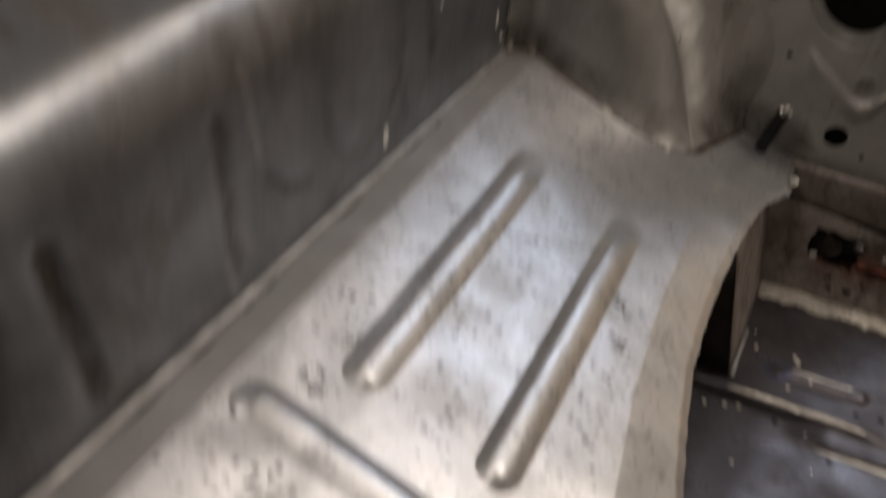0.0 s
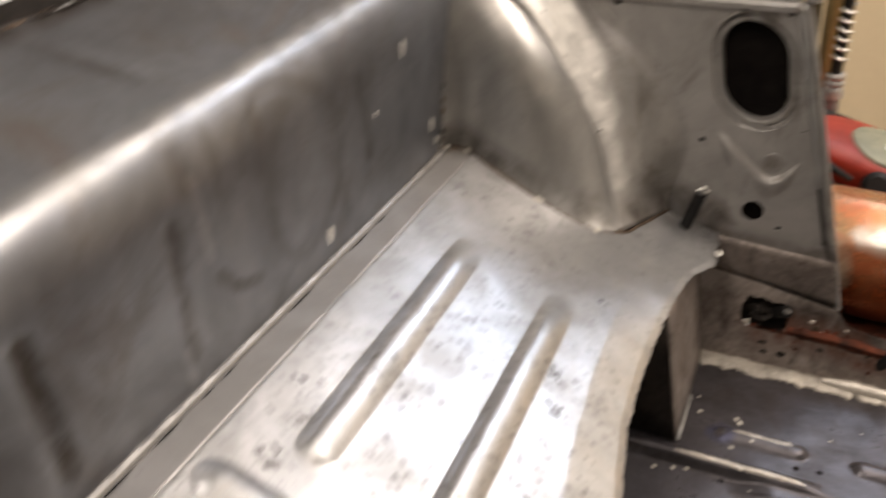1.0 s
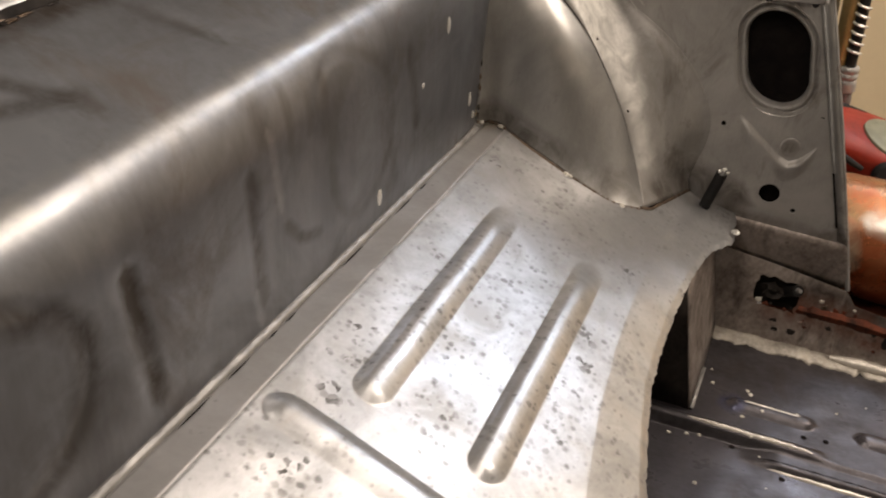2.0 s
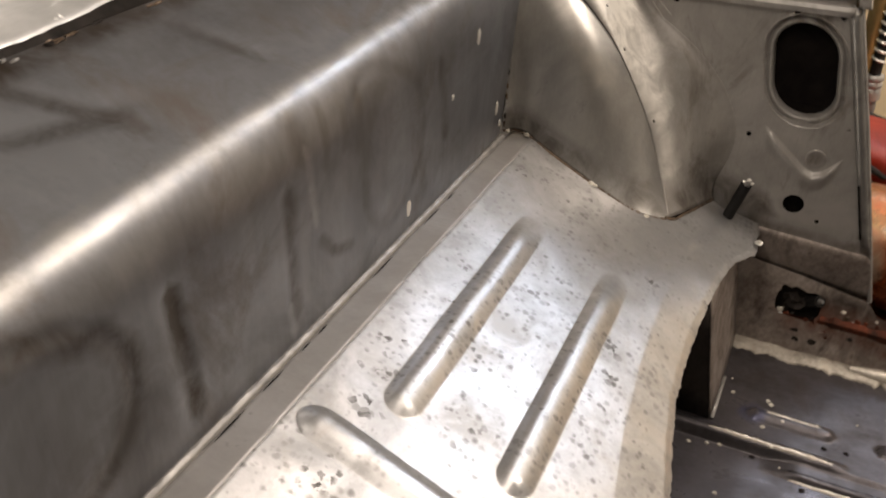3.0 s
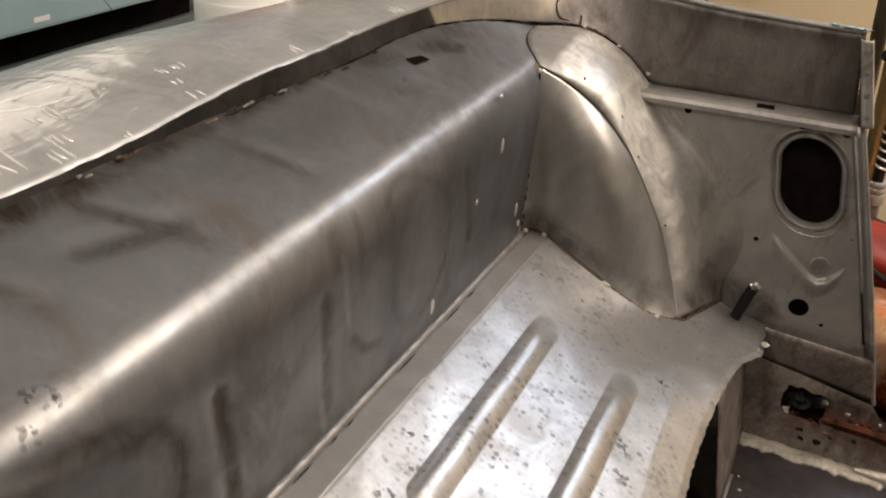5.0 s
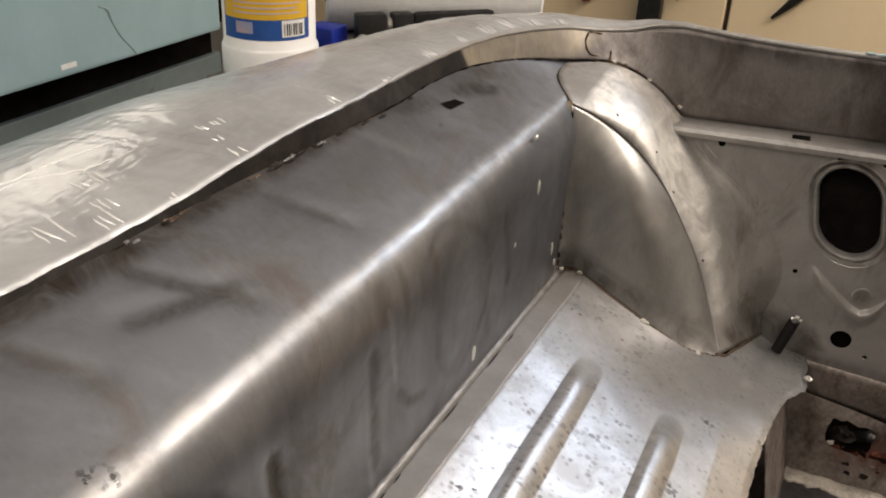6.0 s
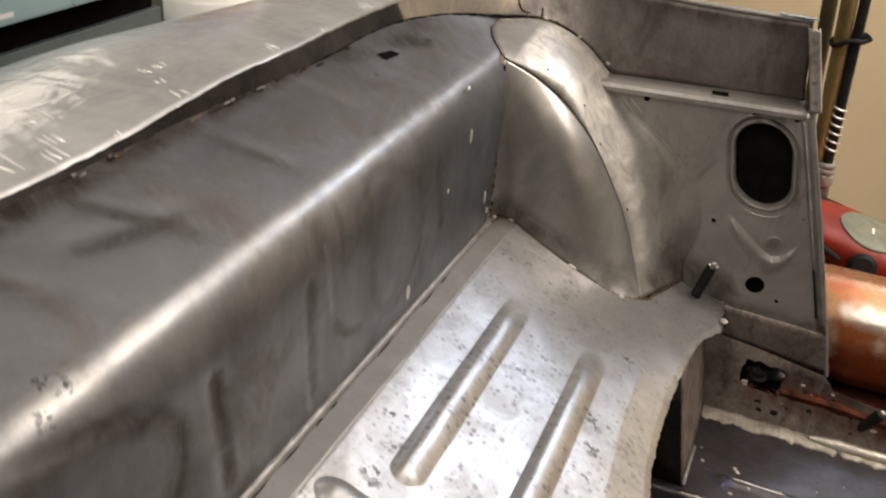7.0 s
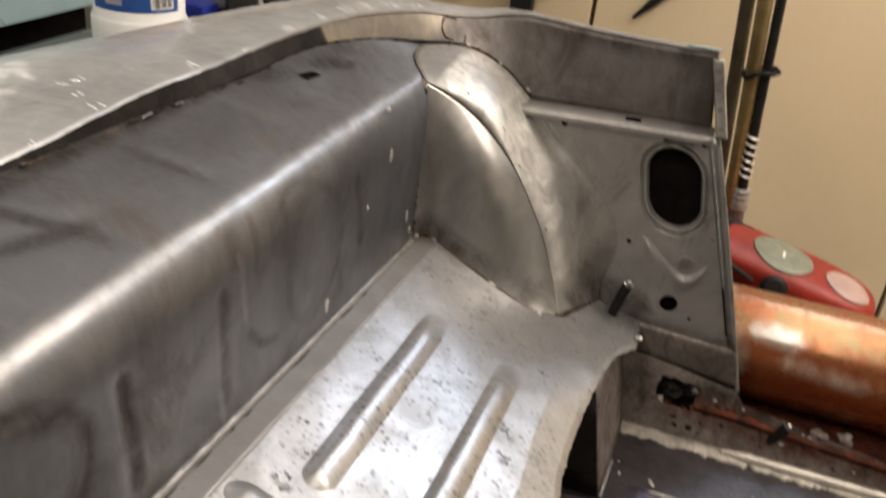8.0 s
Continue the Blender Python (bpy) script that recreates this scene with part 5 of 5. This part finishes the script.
towel = thing("paper_towel_roll", (-0.64, 1.165, BENCH), "white quilted paper towel roll lying on the bench", "paper roll")
a, b = Vector((-0.745, 1.095, BENCH + 0.062)), Vector((-0.47, 1.27, BENCH + 0.062))
part("roll", lathe([(0.02, 0.0), (0.058, 0.0), (0.062, 0.004), (0.062, (b - a).length - 0.004), (0.058, (b - a).length), (0.02, (b - a).length)], a, (b - a).normalized(), 48), paper, towel)
part("core", lathe([(0.019, -0.001), (0.021, -0.001), (0.021, (b - a).length + 0.001), (0.019, (b - a).length + 0.001)], a, (b - a).normalized(), 24), bench_wood, towel)

clamp = thing("bar_clamp", (-0.58, 1.06, BENCH), "black oily adjustable clamp lying on the bench", "clamp")
direction = Vector((0.70, 0.715, 0)).normalized()
m = Matrix.Translation((-0.650, 1.02, BENCH + 0.002)) @ direction.to_track_quat("X", "Z").to_matrix().to_4x4()
part("jaw", block((0, -0.012, 0.0), (0.045, 0.012, 0.047), 0.005, m=m), tool_steel, clamp)
part("jaw", block((0.054, -0.012, 0.002), (0.085, 0.012, 0.046), 0.004, m=m), tool_steel, clamp)
part("handle", block((0.085, -0.011, 0.010), (0.215, 0.011, 0.046), 0.010, m=m), black_rubber, clamp)
for u in (0.178, 0.196):
    part("rivet", lathe([(0.006, 0.0), (0.006, 0.0015), (0.003, 0.003)], m @ Vector((u, -0.0105, 0.030)), m.to_3x3() @ Vector((0, -1, 0)), 14), strip_steel, clamp, "bright handle rivet")
part("nut", lathe([(0.008, 0.0), (0.010, 0.002), (0.010, 0.007), (0.008, 0.009)], m @ Vector((0.0455, 0, 0.030)), m.to_3x3() @ Vector((1, 0, 0)), 8), ground_white, clamp, "pale clamping nut")
part("knob", blob(m @ Vector((0.004, -0.022, 0.012)), (0.010, 0.010, 0.010), 5, 0.1), ground_white, clamp, "pale round knob")
part("spindle", tube([m @ Vector((0.03, 0, 0.03)), m @ Vector((0.12, 0, 0.03))], 0.006, 10), weld_bright, clamp)
box = thing("blue_case", (-0.72, 1.04, BENCH), "deep blue plastic case on the bench", "plastic case")
part("case_body", block((-0.715, 0.985, BENCH), (-0.667, 1.03, BENCH + 0.030), 0.006), blue_plastic, box)

# ---- behind the bulkhead: tank on its stand, red tool, poles ----
stand = thing("steel_stand", (0.45, 1.16, GROUND), "rusty steel channel stand under the copper tank", "stand")
part("channel", block((0.10, 1.06, -0.047), (0.95, 1.24, -0.024), 0.003), rust, stand, smooth=False)
for x in (0.16, 0.85):
    for y in (1.08, 1.20):
        part("leg", block((x, y, GROUND), (x + 0.03, y + 0.03, -0.047), 0.002), rust, stand, smooth=False)
tank = thing("copper_tank", (0.45, 1.15, -0.012), "coppery heat stained metal tank lying on a stand", "tank")
random.seed(41)
for k in range(12):
    r = random.uniform(0.006, 0.013)
    tagged(part("rust_lump", blob((random.uniform(0.16, 0.42), random.uniform(1.066, 1.085), -0.024 + r * 0.45), (r * 1.2, r, r * 0.8), k + 5, 0.9), sealer if k % 3 == 0 else rust, None), "crusty lump of rust and scale on the stand", "rust lump", "rust lumps")
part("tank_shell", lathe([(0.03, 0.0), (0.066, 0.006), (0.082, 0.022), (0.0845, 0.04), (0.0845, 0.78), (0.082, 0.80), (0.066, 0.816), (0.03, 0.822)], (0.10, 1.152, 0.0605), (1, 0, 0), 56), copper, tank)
part("end_band", lathe([(0.0848, 0.035), (0.0858, 0.037), (0.0858, 0.050), (0.0848, 0.052)], (0.10, 1.152, 0.0605), (1, 0, 0), 56), rust, tank, "rusty band round the tank's end")

red = thing("red_power_tool", (0.26, 1.36, GROUND), "red plastic tool with a dull green round plate", "power tool")
part("stand_post", block((0.20, 1.33, GROUND), (0.32, 1.41, 0.085), 0.004), tool_steel, red, smooth=False)
m = pose(0.235, 1.345, 0.105, 4, 12, -4)
HALF, DEEP, HIGH = 0.165, 0.072, 0.034
shell = bmesh.new()
bmesh.ops.create_uvsphere(shell, u_segments=44, v_segments=22, radius=1)
for v in shell.verts:
    x, y, z = v.co
    v.co = m @ Vector((HALF * math.copysign(abs(x) ** 0.55, x), DEEP * math.copysign(abs(y) ** 0.6, y), (HIGH if z > 0 else 0.05) * math.copysign(abs(z) ** 0.7, z)))
tool = part("tool_body", shell, red_plastic, red, "rounded red plastic housing")


def oval_plate(cx, cy, rx, ry):
    """A thin plate lying on the housing's rounded top."""
    rows = []
    for r, h in ((1.0, 0.0), (0.985, 0.003), (0.93, 0.004), (0.7, 0.004), (0.35, 0.004), (0.02, 0.004)):
        row = []
        for k in range(41):
            a = 2 * math.pi * k / 40
            x, y = cx + rx * r * math.cos(a), cy + ry * r * math.sin(a)
            z = HIGH * max(0.0, 1 - abs(x / HALF) ** 3.64 - abs(y / DEEP) ** 3.33) ** 0.35
            row.append(m @ Vector((x, y, z + h)))
        rows.append(row)
    return sheet(rows)


plate = part("round_plate", oval_plate(-0.010, -0.008, 0.053, 0.050), sage_disc, tool, "dull green round plate")
part("plate_mark", block((-0.012, -0.024, 0.0385), (-0.008, -0.004, 0.0395), m=m), white_plastic, plate, "pale mark", smooth=False)
part("round_plate", oval_plate(0.105, -0.012, 0.040, 0.036), pale_pink, tool, "pale oval plate")
part("knob", lathe([(0.019, 0), (0.022, 0.004), (0.022, 0.016), (0.015, 0.022)], m @ Vector((-0.005, -0.066, 0.0)), m.to_3x3() @ Vector((0, -1, 0.5)), 20), black_rubber, tool)
part("cap", block((-0.12, 0.0, 0.022), (-0.062, 0.05, 0.031), 0.003, m=m), black_rubber, tool)
part("lever", tube([m @ Vector((-0.11, -0.070, 0.012)), m @ Vector((-0.075, -0.076, 0.008)), m @ Vector((-0.04, -0.075, 0.0))], 0.005, 8, taper=(0.6, 1.1, 0.8)), tool_steel, tool, "dark lever")
part("trim", tube([m @ Vector((-0.16 + 0.0225 * k, -0.074, -0.030 + 0.001 * math.sin(k))) for k in range(15)], 0.0035, 8), strip_steel, tool)
for k in range(2):
    part("cable", tube([m @ Vector((-0.15 + 0.018 * i, -0.076 - 0.003 * k, -0.012 - 0.010 * k + 0.004 * math.sin(i * 0.9 + k * 2))) for i in range(7)], 0.0035, 8), black_rubber, red)

POLES = (((0.183, 1.50, GROUND), (0.093, 1.40, 0.60), 0.0125, brass_pole, "gold coloured round pole leaning behind the car"),
         ((0.155, 1.52, GROUND), (0.066, 1.425, 0.60), 0.0125, olive_pole, "dark olive threaded rod leaning behind the car"),
         ((0.185, 1.46, GROUND), (0.117, 1.41, 0.62), 0.0085, tool_steel, "thin dark pole leaning behind the car"))
for a, b, r, mat, lab in POLES:
    a, b = Vector(a), Vector(b)
    steps = 260 if mat is olive_pole else 12
    tagged(part("pole", tube([a.lerp(b, k / steps) for k in range(steps + 1)], r, 14, taper=[1.0 - (0.07 * (k % 2) if steps > 12 else 0) for k in range(steps + 1)]), mat, None), lab, "pole")


def on_pole(n, t):
    return Vector(POLES[n][1]).lerp(Vector(POLES[n][0]), t)


spring = thing("coil_spring", (0.137, 1.405, 0.24), "bright steel coil spring hung on a thin pole", "spring")
coil = []
for k in range(97):
    t = k / 96
    a = 2 * math.pi * 6 * t
    coil.append(on_pole(2, 0.285 + 0.08 * t) + Vector((0.0105 * math.cos(a), 0.0105 * math.sin(a), 0)))
part("coil", tube(coil, 0.0022, 6), weld_bright, spring)
c0, c1 = on_pole(2, 0.385), on_pole(2, 0.425)
part("collar", tube([c0.lerp(c1, k / 12) for k in range(13)], 0.0125, 16, taper=[1, 1.2, 1.2, 1, 1.2, 1.2, 1, 1.2, 1.2, 1.25, 1.25, 1.25, 0.9]), ledge_steel, spring, "bright ribbed steel collar")
part("socket", tube([c1.lerp(on_pole(2, 0.46), k / 4) for k in range(5)], 0.0125, 14, taper=(0.9, 1.0, 1.0, 0.95, 0.8)), strip_steel, spring, "dull grey socket")
tie = thing("cable_tie", on_pole(2, 0.19), "black tie lashed round the leaning poles", "tie")
c0, c1 = on_pole(2, 0.188), on_pole(0, 0.178)
side = (c1 - c0).normalized()
down = (Vector(POLES[2][0]) - Vector(POLES[2][1])).normalized()
back = side.cross(down).normalized()
loop = []
for k in range(33):
    a = 2 * math.pi * k / 32
    loop.append((c0 + c1) / 2 + side * ((c1 - c0).length / 2 + 0.0145) * math.cos(a) + back * 0.017 * math.sin(a) + down * 0.003 * math.sin(3 * a))
part("strap", tube(loop, 0.0042, 8), black_rubber, tie)
part("knot", blob(c0 - side * 0.013, (0.009, 0.008, 0.008), 3, 0.5), black_rubber, tie)

# tan cupboard along the far wall
cupboard = thing("cupboard", (0.15, 2.42, GROUND), "plain tan painted cupboard along the far wall", "cupboard")
part("case", block((-1.9, 2.365, GROUND), (2.4, 2.497, 0.95), 0.003), bench_wood, cupboard, smooth=False)
for x0, x1 in ((-1.88, -1.10), (-1.088, -0.318), (-0.306, 0.625), (0.637, 1.5), (1.512, 2.38)):
    part("door", block((x0, 2.335, GROUND + 0.02), (x1, 2.363, 0.94), 0.004), tan_paint, cupboard, smooth=False)

# dark tools leaning against the cupboard
post = thing("leaning_post", (-0.503, 2.30, GROUND), "dark wooden post with a pale tag, leaning on the cupboard", "post")
part("bar", block((-0.534, 2.285, GROUND), (-0.474, 2.325, 0.62), 0.004), tool_steel, post, smooth=False)
part("tag", block((-0.520, 2.281, 0.318), (-0.492, 2.2845, 0.40)), label_lilac, post, "pale tag", smooth=False)
part("hook", tube([(-0.458, 2.315, 0.52), (-0.452, 2.31, 0.36), (-0.446, 2.31, 0.33), (-0.438, 2.31, 0.318), (-0.429, 2.31, 0.328), (-0.425, 2.31, 0.36), (-0.421, 2.315, 0.52)], 0.006, 8), brass_pole, post, "bronze hook")
brush = thing("hand_brush", (-0.15, 2.32, 0.35), "dark wooden handled brush hung on the cupboard door", "brush")
hook_line = spline([(-0.201, 2.325, 0.298), (-0.175, 2.322, 0.325), (-0.150, 2.320, 0.353), (-0.09, 2.318, 0.42), (-0.04, 2.318, 0.475)], 16)
part("handle", tube(hook_line, 0.012, 10, taper=[0.3 + 0.7 * min(1, k / 4) for k in range(16)]), tool_steel, brush)
part("collar", tube([hook_line[7], hook_line[8], hook_line[9]], 0.016, 12, taper=(0.9, 1.1, 0.9)), bench_wood, brush)
part("hanger", tube([hook_line[15], hook_line[15] + Vector((0.01, 0.003, 0.05))], 0.002, 6), tool_steel, brush)
screwdriver = thing("screwdriver", (-0.683, 2.32, 0.30), "red plastic handled tool hung on the cupboard door", "screwdriver")
part("grip", tube([(-0.683, 2.3195, 0.282), (-0.683, 2.3195, 0.287), (-0.682, 2.3195, 0.36), (-0.681, 2.3195, 0.40)], 0.016, 12, taper=(0.6, 1.0, 1.0, 0.8)), red_plastic, screwdriver)
part("blade", tube([(-0.681, 2.320, 0.398), (-0.679, 2.322, 0.47)], 0.008, 8), tool_steel, screwdriver)
tub = thing("plastic_tub", (-0.540, 1.350, BENCH), "small bright blue plastic tub on the bench", "tub")
part("tub_body", lathe([(0.018, 0.0), (0.020, 0.003), (0.019, 0.036), (0.015, 0.042)], (-0.540, 1.350, BENCH), (0, 0, 1), 24), blue_plastic, tub)
part("ring", lathe([(0.0205, 0.008), (0.0215, 0.009), (0.0215, 0.012), (0.0205, 0.013)], (-0.540, 1.350, BENCH), (0, 0, 1), 24), label_blue, tub)
